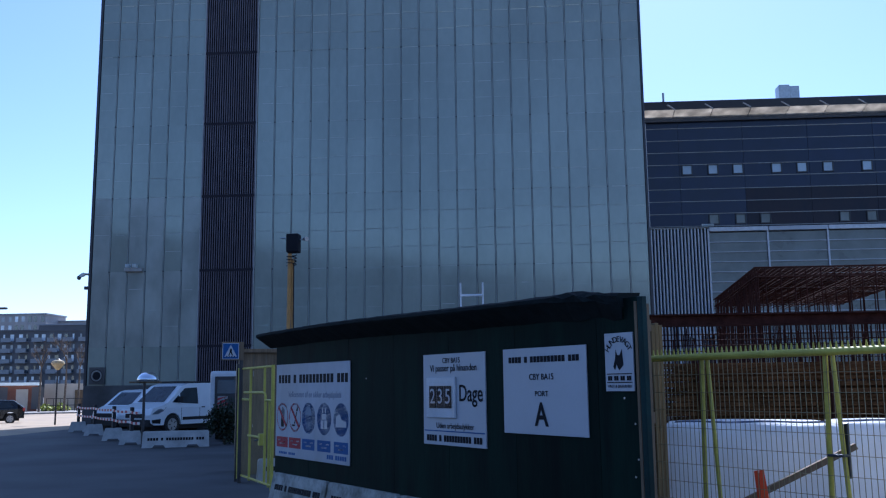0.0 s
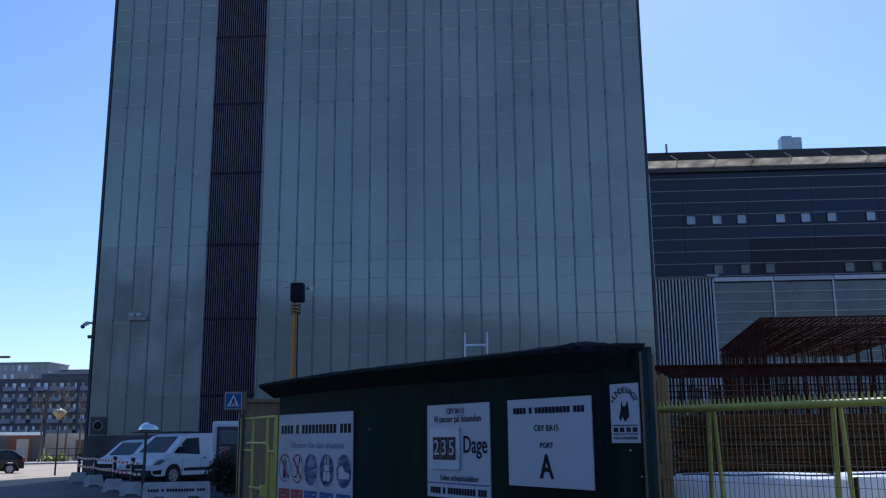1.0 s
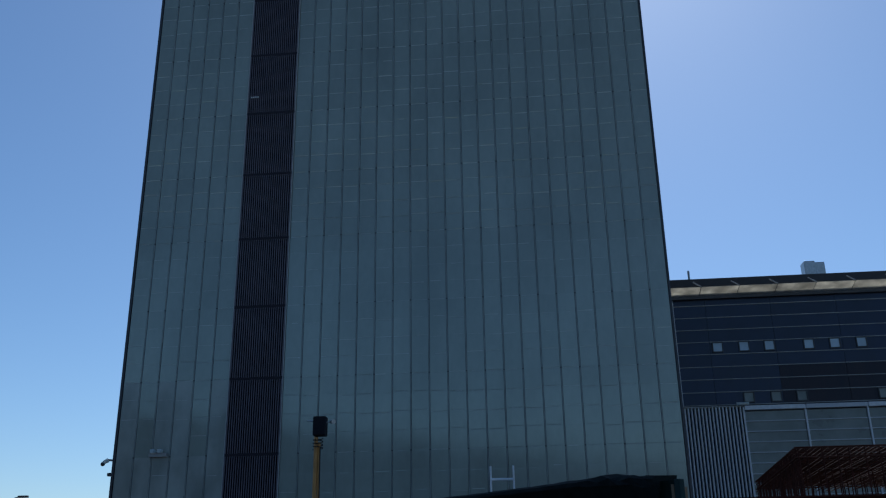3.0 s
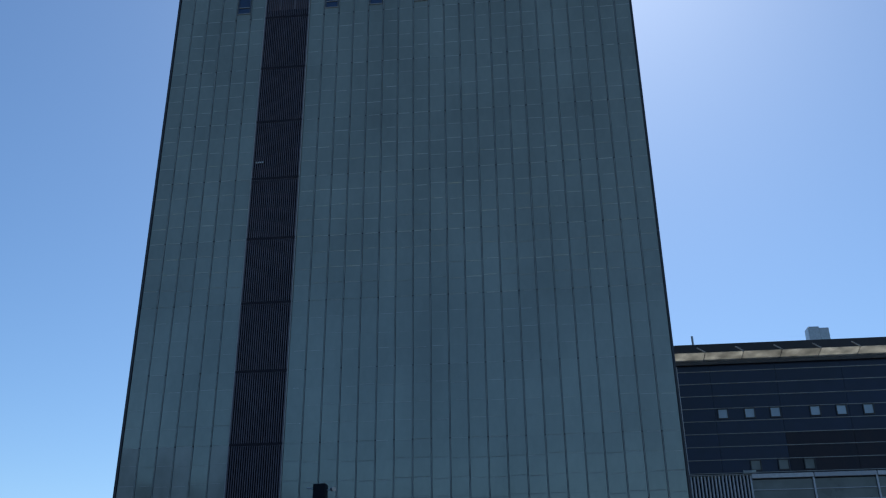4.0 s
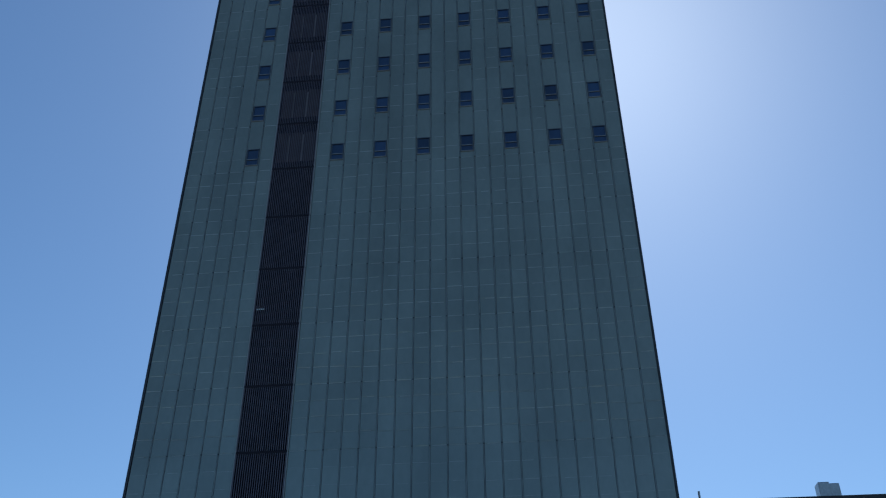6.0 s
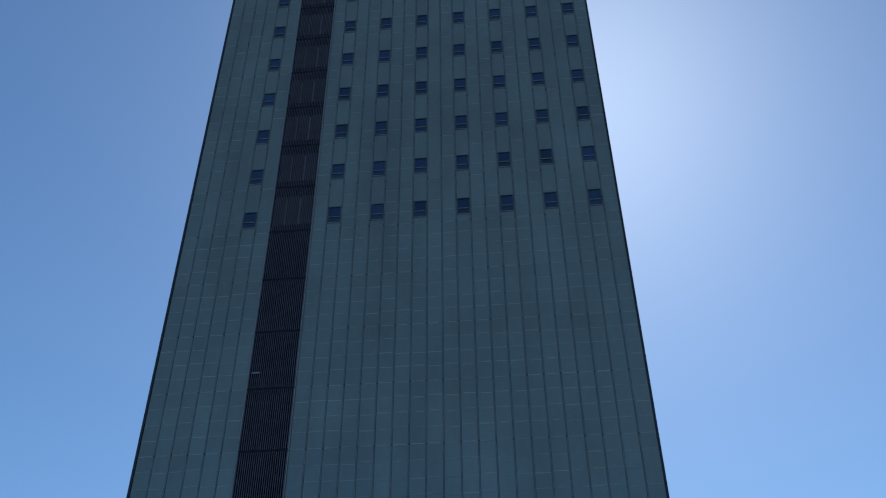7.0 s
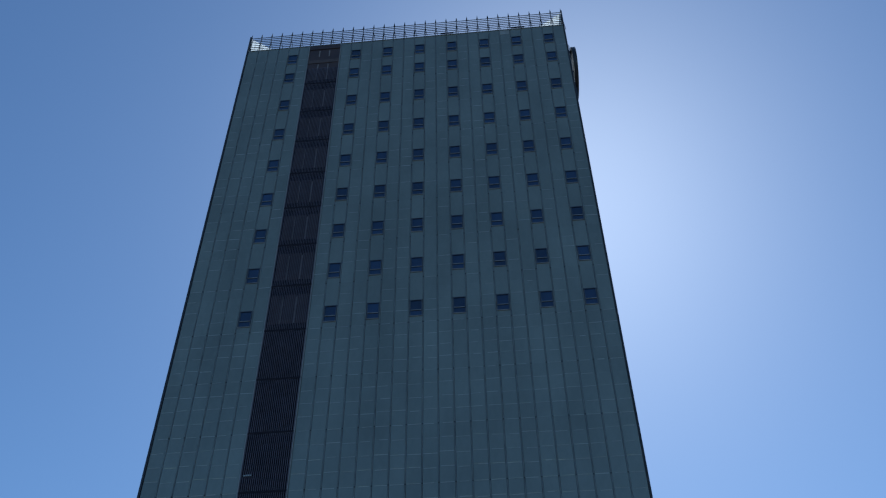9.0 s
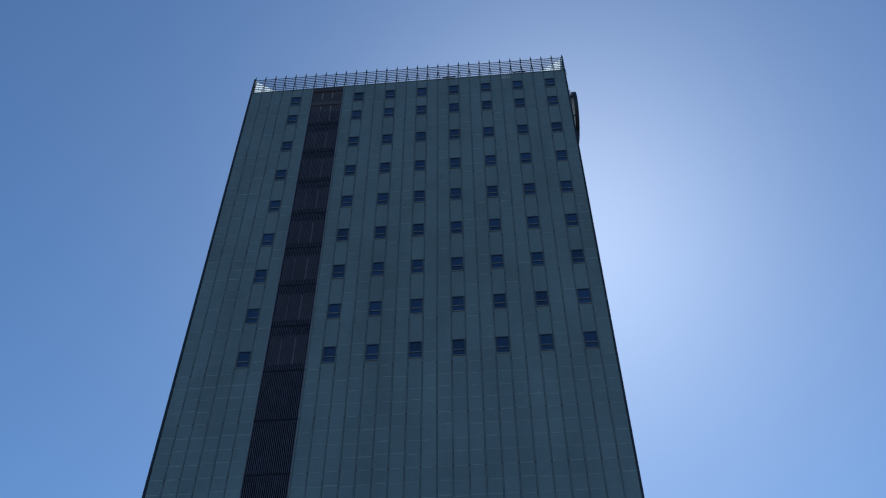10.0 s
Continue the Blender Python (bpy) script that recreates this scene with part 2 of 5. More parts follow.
# ---- tower ----
W, D, X0 = 0.84, 39.72, -18.77          # panel width, facade plane, first joint
STOREY, BASE, TOP = 3.42, 0.18, 63.45
DEEP = 27.5
JOINTS = [BASE + STOREY * k for k in range(19)]
WINDOW_COLS = [4] + list(range(10, 29, 3))
LOUVRE_COLS = (6, 7, 8)
FIRST_ROW = 10

tower = thing("office_tower", "tall office tower clad in pale blue-grey enamel panels", "tower", pose(0, D, 0))


def cell(verts, faces, x0, x1, z0, z1, rng, lip=0.0012):
    """One slightly cushioned metal tray, facing -y, with a thin lip along its lower edge."""
    x0, x1 = x0 + 0.036, x1 - 0.036
    i = len(verts)
    tilt = [rng.uniform(-0.0014, 0.0014) for _ in range(4)]
    for inset, y in ((0, 0.045), (0, lip), (0.06, 0.0)):
        for k, (x, z) in enumerate(((x0 + inset, z0 + inset * 0.5), (x1 - inset, z0 + inset * 0.5), (x1 - inset, z1 - inset * 0.5), (x0 + inset, z1 - inset * 0.5))):
            verts.append((x, y + (tilt[k] if inset else 0), z))
    for a in (0, 4):
        for k in range(4):
            n = (k + 1) % 4
            faces.append((i + a + k, i + a + n, i + a + 4 + n, i + a + 4 + k))
    faces.append((i + 8, i + 9, i + 10, i + 11))


def panel_mesh(seed, cuts, height, lip=0.0012):
    rng = random.Random(seed)
    verts, faces = [], []
    for a, b in zip(cuts, cuts[1:]):
        cell(verts, faces, 0, W, a * height, b * height, rng, lip)
    return verts, faces


rng = random.Random(4)
PLAIN, QUILTED, CUTS = [], [], []
for s in range(14):
    j = [rng.uniform(-0.02, 0.02) for _ in range(3)]
    CUTS.append((0, 0.25 + j[0], 0.5 + j[1], 0.75 + j[2], 1))
    PLAIN.append(panel_mesh(s, CUTS[-1], STOREY))
    QUILTED.append(panel_mesh(s, CUTS[-1], STOREY, 0.006))


def tower_panels():
    near = [quads_mesh("panel", v, f, ENAMEL) for v, f in PLAIN]
    upper = [quads_mesh("panel", v, f, ENAMEL) for v, f in QUILTED]
    reflection_panels = [quads_mesh("panel", v, f, REFLECTION_ENAMEL) for v, f in PLAIN]
    sv, sf = [], []

    def strip(x, z):
        """A thin pale strip in one level joint, of uneven length."""
        if rng.random() < (0.75 if z < 8 else 0.08 if z < 36 else 0.45):
            return
        n, h = len(sv), rng.uniform(0.009, 0.019)
        a, b, t = 0.05 + rng.random() ** 3 * 0.25, W - 0.05 - rng.random() ** 3 * 0.25, rng.uniform(-0.008, 0.012)
        sv.extend((x + p, y, z + q) for y in (0.001, 0.02) for p, q in ((a, -h), (b, t - h), (b, t + h), (a, h)))
        sf.extend(((n, n + 1, n + 2, n + 3), (n, n + 4, n + 5, n + 1), (n + 1, n + 5, n + 6, n + 2), (n + 2, n + 6, n + 7, n + 3), (n + 3, n + 7, n + 4, n)))
    far_v, far_f = [], []

    def joined(v, f, x, z):
        n = len(far_v)
        far_v.extend((a + x, b, c + z) for a, b, c in v)
        far_f.extend(tuple(i + n for i in q) for q in f)

    for c in range(30):
        if c in LOUVRE_COLS:
            continue
        x = X0 + c * W
        v, f = panel_mesh(100 + c, (0, 0.5, 1), JOINTS[1] - 1.9)
        joined(v, f, x, 1.9)
        for k in range(1, 18):
            z = JOINTS[k]
            if c in WINDOW_COLS and k >= FIRST_ROW:
                v, f = [], []
                cell(v, f, 0, W, 0, 0.42, rng)
                cell(v, f, 0, W, 1.65, 2.88 if k == 17 else STOREY, rng)
                joined(v, f, x, z)
            elif k <= 11:
                p = rng.randrange(len(near))
                # The lowest panels at the left carry the painted reflections.
                blotched = c < 6 and (k == 1 or k == 2 and rng.random() < 0.6)
                part("panel", (reflection_panels if blotched else near if k <= 4 else upper)[p], REFLECTION_ENAMEL if blotched else ENAMEL, tower, m=pose(x, 0, z))
            else:
                p = rng.randrange(len(PLAIN))
                joined(*QUILTED[p], x, z)
            if not (c in WINDOW_COLS and k >= FIRST_ROW):
                for cut in CUTS[p][1:]:
                    strip(x, z + cut * STOREY)
        v, f = [], []
        if c in WINDOW_COLS:
            cell(v, f, 0, W, 0.66, TOP - JOINTS[18], rng)
        else:
            cell(v, f, 0, W, 0, 0.85, rng)
            cell(v, f, 0, W, 0.85, TOP - JOINTS[18], rng)
        joined(v, f, x, JOINTS[18])
    part("joint_strip", quads_mesh("joint_strip", sv, sf, SEAL), SEAL, tower)["kind"] = "stuff"
    part("cladding_rest", quads_mesh("cladding_rest", far_v, far_f, ENAMEL), ENAMEL, tower)["kind"] = "stuff"


def joint_clips():
    """Small dark clips where the storey joints cross the upright seams."""
    verts, faces = [], []
    for c in list(range(1, 7)) + list(range(9, 30)):
        for z in JOINTS[1:18]:
            x, n = X0 + c * W, len(verts)
            verts += [(x + a * 0.032, b, z + d * 0.024) for b in (-0.034, 0.02) for a, d in ((-1, -1), (1, -1), (1, 1), (-1, 1))]
            faces += [(n, n + 1, n + 2, n + 3), (n, n + 4, n + 5, n + 1), (n + 1, n + 5, n + 6, n + 2), (n + 2, n + 6, n + 7, n + 3), (n + 3, n + 7, n + 4, n)]
    part("joint_clip", quads_mesh("joint_clip", verts, faces, DARK_STEEL), DARK_STEEL, tower)["kind"] = "stuff"


def tower_window():
    """A low sash window: a tall pane over a short one."""
    w, h = W - 0.12, 1.22
    win = new("window")
    bm = bmesh.new()
    box(bm, -w / 2, -w / 2 + 0.045, -0.005, 0.09, 0, h)
    box(bm, w / 2 - 0.045, w / 2, -0.005, 0.09, 0, h)
    box(bm, -w / 2 + 0.045, w / 2 - 0.045, -0.005, 0.09, h - 0.05, h)
    box(bm, -w / 2 + 0.045, w / 2 - 0.045, -0.005, 0.09, 0, 0.05)
    box(bm, -w / 2 + 0.045, w / 2 - 0.045, 0.01, 0.07, 0.40, 0.46)
    part("frame", bm, WIN_FRAME, win)
    boxpart("sash_bar", (-w / 2 + 0.05, w / 2 - 0.05, -0.02, 0.008, 0.41, 0.45), TRIM, win)
    boxpart("pane", (-w / 2 + 0.045, w / 2 - 0.045, 0.05, 0.06, 0.46, h - 0.05), WIN_GLASS, win)
    boxpart("pane", (-w / 2 + 0.045, w / 2 - 0.045, 0.035, 0.045, 0.05, 0.40), WIN_GLASS, win)
    boxpart("sill", (-w / 2 - 0.02, w / 2 + 0.02, -0.05, 0.03, -0.035, 0), TRIM, win, 0.006)
    return win


def tower_core():
    boxpart("core", (X0, X0 + 30 * W, 0.06, DEEP, 0, TOP), JOINT, tower, label="dark backing behind the panels")
    boxpart("plinth", (X0 - 0.1, X0 + 30 * W + 0.06, -0.06, 0.05, 0, 1.9), PLINTH, tower, 0.01, "dark stone plinth")
    for x in (X0 - 0.12, X0 + 30 * W):
        boxpart("corner_trim", (x, x + 0.12 if x < 0 else x + 0.09, -0.03, DEEP, 1.9, TOP + 2.1), DARK_STEEL, tower, 0.01, "dark corner trim")
    for c in list(range(1, 7)) + list(range(9, 30)):
        x = X0 + c * W
        boxpart("cover_strip", (x - 0.014, x + 0.014, -0.018, 0.055, 1.92, TOP - 0.02), FIN, tower)
    boxpart("coping", (X0, X0 + 30 * W, -0.04, 0.3, TOP, TOP + 0.06), JOINT, tower, 0.01)
    for x in (-3.26, 2.35):
        boxpart("hanger_box", (x, x + 1.05, -0.12, -0.043, TOP + 0.07, TOP + 0.2), DARK_STEEL, tower, 0.02, "dark box hung on the parapet")
    boxpart("patch_panel", (1.43, 2.16, -0.012, -0.002, 62.85, TOP - 0.03), SEAL, tower, label="paler replaced panel")
    boxpart("lintel", (X0 + 6 * W + 0.03, X0 + 9 * W - 0.03, -0.03, 0.055, 62.92, TOP - 0.01), BROWN_PANE, tower)


def tower_louvres():
    x0, x1 = X0 + 6 * W, X0 + 9 * W
    for k in range(24):
        x = x0 + 0.06 + (x1 - x0 - 0.12) * k / 23
        boxpart("louvre", (x - 0.016, x + 0.016, -0.06, -0.005, 1.0, 60.3), LOUVRE, tower, label="dark brown upright slat")
    # Black sheet stands for the deep shade in the gaps between slats.
    boxpart("shaft_back", (x0, x1, 0.046, 0.058, 1.0, 60.4), GAP_BLACK, tower, label="black sheet for the shade between the slats")
    # Added dark bands stand for the shaded breaks between slat lengths.
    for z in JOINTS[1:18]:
        boxpart("cross_rail", (x0 + 0.03, x1 - 0.03, -0.066, 0.045, z - 0.06, z + 0.06), GAP_BAND, tower)
    for k in range(10, 18):
        z = JOINTS[k] + 0.55
        for i in range(3):
            a = x0 + 0.08 + i * (x1 - x0 - 0.16) / 3
            boxpart("infill", (a + 0.05, a + 0.74, 0.03, 0.045, z, z + 2.2), BROWN_PANE, tower, label="brown window behind the slats")
        for i in (1, 2):
            a = x0 + 0.08 + i * (x1 - x0 - 0.16) / 3
            boxpart("pale_post", (a - 0.035, a + 0.035, 0.0, 0.028, z, z + 2.0), PALE_BAR, tower)
    for z0, z1 in ((60.4, 61.2), (61.25, 62.9)):
        boxpart("infill", (x0 + 0.05, x1 - 0.05, 0.02, 0.055, z0, z1), BROWN_PANE, tower)
    for i in (1, 2):
        a = x0 + 0.08 + i * (x1 - x0 - 0.16) / 3
        boxpart("pale_post", (a - 0.04, a + 0.04, -0.01, 0.018, 61.9, 62.7), PALE_BAR, tower)
    boxpart("transom", (x0 + 0.05, x1 - 0.05, -0.015, 0.019, 61.05, 61.45), BROWN_BAND, tower, label="pale brown band")
    for s in (x0, x1):
        boxpart("edge_trim", (s - 0.025, s + 0.025, -0.06, 0.03, 1.9, TOP), TRIM, tower)
    for k in range(4):
        boxpart("lamp", (x0 + 0.2 + 0.11 * k, x0 + 0.27 + 0.11 * k, -0.16, -0.105, 25.0, 25.06), FROSTED, tower)


def tower_screen():
    """Railings with spiked posts round the roof."""
    x0, x1, h = X0 - 0.02, X0 + 30 * W + 0.02, 2.05
    for k in range(31):
        x = x0 + (x1 - x0) * k / 30
        post = rodpart("post", (x, 0.1, TOP + 0.1), (x, 0.1, TOP + h), 0.035, DARK_STEEL, tower, 6)
        rodpart("finial", (x, 0.1, TOP + h), (x, 0.1, TOP + h + 0.55), 0.07, DARK_STEEL, post, 6, 0.004)
        for s in (-0.22, 0.22):
            rodpart("strut", (x, 0.12, TOP + h - 0.55), (x + s, 0.5, TOP + 0.1), 0.02, DARK_STEEL, post, 5)
    for k in range(8):
        z = TOP + 0.22 + k * (h - 0.27) / 7
        rodpart("rail", (x0, 0.1, z), (x1, 0.1, z), 0.03, DARK_STEEL, tower, 6)
        for x in (x0 + 0.1, x1 - 0.1):
            rodpart("rail", (x, 0.1, z), (x, DEEP - 0.3, z), 0.022, GREY_STEEL, tower, 6)


def screen_triangles():
    """Milky triangles added to make the screen's two front corners show pale."""
    for x, s in ((X0 + 0.02, 1), (X0 + 30 * W - 0.02, -1)):
        bm = bmesh.new()
        pts = [(x, TOP + 0.08), (x + s * 2.1, TOP + 0.08), (x, TOP + 2.0)]
        bm.faces.new([bm.verts.new((a, 0.155, b)) for a, b in (pts if s > 0 else pts[::-1])])
        sheet = part("corner_sheet", bm, MILKY, tower, "added milky triangle in the corner of the screen")
        for k in range(1, 6):
            f = k / 6
            rodpart("wire", (x, 0.14, TOP + 0.08 + 1.92 * f), (x + s * 2.1 * (1 - f), 0.14, TOP + 0.08 + 1.92 * f), 0.012, GREY_STEEL, sheet, 4)
            rodpart("wire", (x + s * 2.1 * f, 0.14, TOP + 0.08), (x + s * 2.1 * f, 0.14, TOP + 0.08 + 1.92 * (1 - f)), 0.012, GREY_STEEL, sheet, 4)


def tower_disc():
    m = pose(X0 + 30 * W + 0.09, 3.3, 61.3)
    disc = thing("round_sign", "large dark round sign standing off the tower's side wall", "sign", Matrix.Translation((0, D, 0)) @ m)
    bm = bmesh.new()
    rod(bm, (0.42, 0, 0), (0.72, 0, 0), 2.2, 48)
    part("disc", bm, DARK_STEEL, disc)
    for y, z in ((-1.3, 1.3), (1.3, 1.3), (-1.3, -1.3), (1.3, -1.3)):
        rodpart("bracket", (-0.02, y, z), (0.44, y, z), 0.06, DARK_STEEL, disc)
    for z in (1.2, 1.6, 2.0, 2.35):
        rodpart("rail", (0.05, -1.2, z), (0.4, -1.2, z), 0.03, GREY_STEEL, disc, 6)
    for x in (0.05, 0.4):
        rodpart("upright", (x, -1.2, 0.6), (x, -1.2, 2.4), 0.03, GREY_STEEL, disc, 6)
    boxpart("housing", (-0.02, 0.55, -0.5, 0.5, -3.3, -2.2), DARK_STEEL, disc, 0.05)


tower_core()
tower_panels()
joint_clips()
win = tower_window()
first = True
for c in WINDOW_COLS:
    for k in list(range(FIRST_ROW, 18)) + [17.86]:
        z = JOINTS[int(k)] + (0.45 if k == int(k) else 2.91)
        m = pose(X0 + (c + 0.5) * W, 0, z)
        ob = win if first else copy_thing(win, m)
        first = False
        ob.parent = tower
        ob.matrix_basis = m
tower_louvres()
tower_screen()
screen_triangles()
tower_disc()

# ---- dark building beyond the tower ----
Y2 = 62.0
hall = thing("brewery_hall", "navy-clad industrial hall with small square windows", "building", pose(0, Y2, 0))


def hall_window(x, z, pane):
    w = new("window")
    w.parent = hall
    w.matrix_basis = pose(x, 0, z)
    bm = bmesh.new()
    s = 0.72
    for a, b, c, d in ((0, 0.06, 0, s), (s - 0.06, s, 0, s), (0.06, s - 0.06, 0, 0.06), (0.06, s - 0.06, s - 0.06, s)):
        box(bm, a, b, -0.09, 0.02, c, d)
    part("frame", bm, DARK_STEEL, w)
    boxpart("pane", (0.06, s - 0.06, -0.02, 0.0, 0.06, s - 0.06), pane, w)


HALL_GLASS = material("pale window", (0.38, 0.46, 0.53), 0.12, vary=0.2, scale=0.5, spec=0.8)
boxpart("wall", (6, 75, 0.08, 20, 0, 20.0), NAVY, hall)
boxpart("parapet", (6, 75, 1.0, 19.8, 20.0, 21.6), ROOF, hall, 0.02)
bands = [12.35 + 0.868 * k for k in range(9)]
for z in bands:
    boxpart("band", (8, 75, -0.03, 0.09, z - 0.024, z + 0.024), TRIM, hall)
for z in bands:
    for i in range(15):
        boxpart("cladding", (8 + i * 4.4 + 0.01, 8 + (i + 1) * 4.4 - 0.01, 0.0, 0.078, z + 0.033, z + 0.835), RUSTY_NAVY if i in (2, 3, 4) and z < 14.3 else NAVY, hall)
for i in range(25):
    x = 6.9 + i * 2.57
    bm = bmesh.new()
    prism(bm, [(-1.25, 20.26), (-1.25, 20.30), (-0.12, 20.0), (-0.12, 19.96)], "x", x + 0.02, x + 2.55)
    part("eave_panel", bm, EAVE, hall)
    rodpart("bracket", (x + 0.02, -1.2, 20.32), (x - 0.5, -1.15, 20.68), 0.045, TRIM, hall, 6)
boxpart("gutter", (8, 75, -0.3, 0.08, 19.72, 19.95), DARK_STEEL, hall)
for x in (12.55, 14.32, 16.01, 18.62, 20.33, 22.08, 24.69, 26.4, 28.1, 30.8, 32.5):
    hall_window(x, 15.95, HALL_GLASS)
for x in (14.21, 16.0, 17.67, 22.95, 24.75, 26.4, 30.0, 31.8):
    hall_window(x, 12.45, CHANNEL)
for i in range(17):
    a = 10.15 + i * 0.227
    bm = bmesh.new()
    prism(bm, [(a, -0.18), (a, -0.25), (a + 0.03, -0.31), (a + 0.09, -0.31), (a + 0.12, -0.25), (a + 0.12, -0.18)], "z", 0, 12.15)
    part("sheet_rib", bm, CORRUGATED, hall, "pale ribbed metal sheet")
boxpart("edge_trim", (10.1, 10.2, -0.12, 0.0, 12.3, 19.7), CORRUGATED, hall)
rodpart("pipe", (13.6, -0.45, 12.32), (14.4, -0.45, 12.32), 0.1, FROSTED, hall)
boxpart("coping", (10.0, 14.1, -0.36, 0.0, 12.15, 12.22), TRIM, hall, 0.01)
for i in range(16):
    x = 14.05 + i * 3.97
    for k in range(17):
        z = 11.85 - (k + 1) * 0.68
        boxpart("channel_panel", (x + 0.04, x + 3.93, -0.24, -0.2, z + 0.03, z + 0.65), CHANNEL, hall)
        boxpart("glazing_bar", (x + 0.04, x + 3.93, -0.32, -0.2, z - 0.028, z + 0.028), SIGN_WHITE, hall)
    boxpart("mullion", (x - 0.07, x + 0.04, -0.36, -0.2, 0, 12.1), CORRUGATED, hall)
    boxpart("coping", (x + 0.05, x + 3.95, -0.45, 0.0, 11.9, 12.18), SIGN_WHITE if i % 2 else CORRUGATED, hall, 0.02)
boxpart("roof_hood", (20.65, 21.45, 3.6, 4.6, 20.0, 23.45), GREY_STEEL, hall, 0.08, "grey roof vent hood")
boxpart("roof_hood", (21.46, 22.2, 3.8, 4.8, 20.0, 23.4), GREY_STEEL, hall, 0.08)
rodpart("mast", (11.9, 2.0, 21.55), (11.9, 2.0, 22.55), 0.08, GREY_STEEL, hall)

# plain building that closes the yard behind
opposite = thing("opposite_block", "plain dark blue-grey building across the yard", "building", pose(-46, -21, 0, 0, 0, -44))
boxpart("wall", (-40, 150, -14, 0, 0, 19.6), OLD_BRICK, opposite)
boxpart("roof", (-40.3, 150.3, -14.3, 0.3, 19.6, 20), ROOF, opposite)

# ---- building site ----
HOARD = pose(-3.58, 14.15, 0, 0, 0, -52.48)


def site_hoarding():
    h = thing("site_hoarding", "dark green plywood hoarding with a felt-covered cap", "hoarding", HOARD)
    edges = [-0.05, 1.17, 2.39, 3.61, 4.83, 6.05, 7.27, 7.79]
    for a, b in zip(edges, edges[1:]):
        boxpart("board", (a + 0.002, b - 0.002, 0, 0.025, 0.44, 2.50), GREEN_BOARD, h, 0.003)
    for s in edges:
        boxpart("stud", (s - 0.03, s + 0.03, 0.027, 0.12, 0.02, 2.44), OLD_WOOD, h)
    for z in (0.6, 1.4, 2.2):
        boxpart("rail", (-0.05, 7.79, 0.122, 0.17, z, z + 0.1), OLD_WOOD, h)
    # felt cap, sagging and frayed towards its far end
    rng = random.Random(7)
    prof = [(-0.26, 2.585), (-0.27, 2.55), (-0.25, 2.53), (-0.004, 2.37), (-0.004, 2.505), (0.18, 2.505), (0.20, 2.62), (0.0, 2.63), (-0.15, 2.61)]
    n, steps = len(prof), 60
    bm = bmesh.new()
    rings = []
    for i in range(steps + 1):
        s = -0.27 + i * 7.9 / steps
        rough = 0.004 + (0.016 if s > 6.8 else 0)
        sag = 0.02 * math.sin(s * 0.75) + (-0.085 * (s - 6.9) if s > 6.9 else 0)
        lean = 1 - 0.72 * min(1.0, max(0.0, (s - 5.6) / 1.9))
        rings.append([bm.verts.new((s, (y if y > -0.01 else y * lean) + rng.uniform(-rough, rough), z + sag + rng.uniform(-rough, rough))) for y, z in prof])
    for a, b in zip(rings, rings[1:]):
        for k in range(n):
            bm.faces.new((a[k], a[(k + 1) % n], b[(k + 1) % n], b[k]))
    bm.faces.new(rings[0][::-1])
    bm.faces.new(rings[-1])
    bmesh.ops.recalc_face_normals(bm, faces=bm.faces[:])
    part("cap", bm, FELT, h, "black roofing felt cap")
    boxpart("end_post", (7.80, 7.862, -0.012, 0.05, 0, 2.5), GREEN_POST, h, 0.008, "dark green steel post")
    boxpart("edge_strip", (7.765, 7.795, -0.012, -0.002, 0.44, 2.46), OLD_WOOD, h)
    for s, z in ((7.72, 1.4), (7.7, 0.95), (7.74, 1.1), (2.9, 1.85), (7.6, 1.62)):
        boxpart("screw", (s - 0.008, s + 0.008, -0.006, -0.0005, z - 0.008, z + 0.008), GREY_STEEL, h)


def sign(label, s0, s1, z0, z1, thick=0.012, sheet=SIGN_WHITE):
    o = thing("sign", label, "sign", HOARD @ pose((s0 + s1) / 2, -0.014, (z0 + z1) / 2), group="signs on the hoarding")
    w, t = (s1 - s0) / 2, (z1 - z0) / 2
    boxpart("sheet", (-w, w, 0, thick, -t, t), sheet, o, 0.002)
    return o, w, t


def bars(o, x, z, width, height, mat, words, name="line_of_print"):
    """A line of print that stays plain: one small bar for each letter."""
    total = sum(words) + 0.8 * (len(words) - 1)
    a, unit = x - width / 2, width / total
    for n in words:
        for i in range(n):
            boxpart(name, (a + (i + 0.1) * unit, a + (i + 0.9) * unit, -0.004, -0.001, z - height / 2, z + height / 2), mat, o)
        a += (n + 0.8) * unit


def disc(o, name, x, z, r, mat, y=-0.003, seg=28, inner=0.0):
    bm = bmesh.new()
    ring = [(x + r * math.cos(2 * math.pi * i / seg), z + r * math.sin(2 * math.pi * i / seg)) for i in range(seg)]
    if inner:
        hole = [(x + inner * math.cos(2 * math.pi * i / seg), z + inner * math.sin(2 * math.pi * i / seg)) for i in range(seg)]
        vs = [[bm.verts.new((a, yy, b)) for a, b in c] for c in (ring, hole) for yy in (y, y + 0.002)]
        for i in range(seg):
            j = (i + 1) % seg
            bm.faces.new((vs[0][i], vs[0][j], vs[2][j], vs[2][i]))
            bm.faces.new((vs[1][i], vs[1][j], vs[0][j], vs[0][i]))
            bm.faces.new((vs[3][j], vs[3][i], vs[2][i], vs[2][j]))
    else:
        prism(bm, ring, "y", y, y + 0.002)
    return part(name, bm, mat, o)


def shape(o, name, pts, mat, y=-0.006):
    bm = bmesh.new()
    prism(bm, pts, "y", y, y + 0.002)
    return part(name, bm, mat, o)


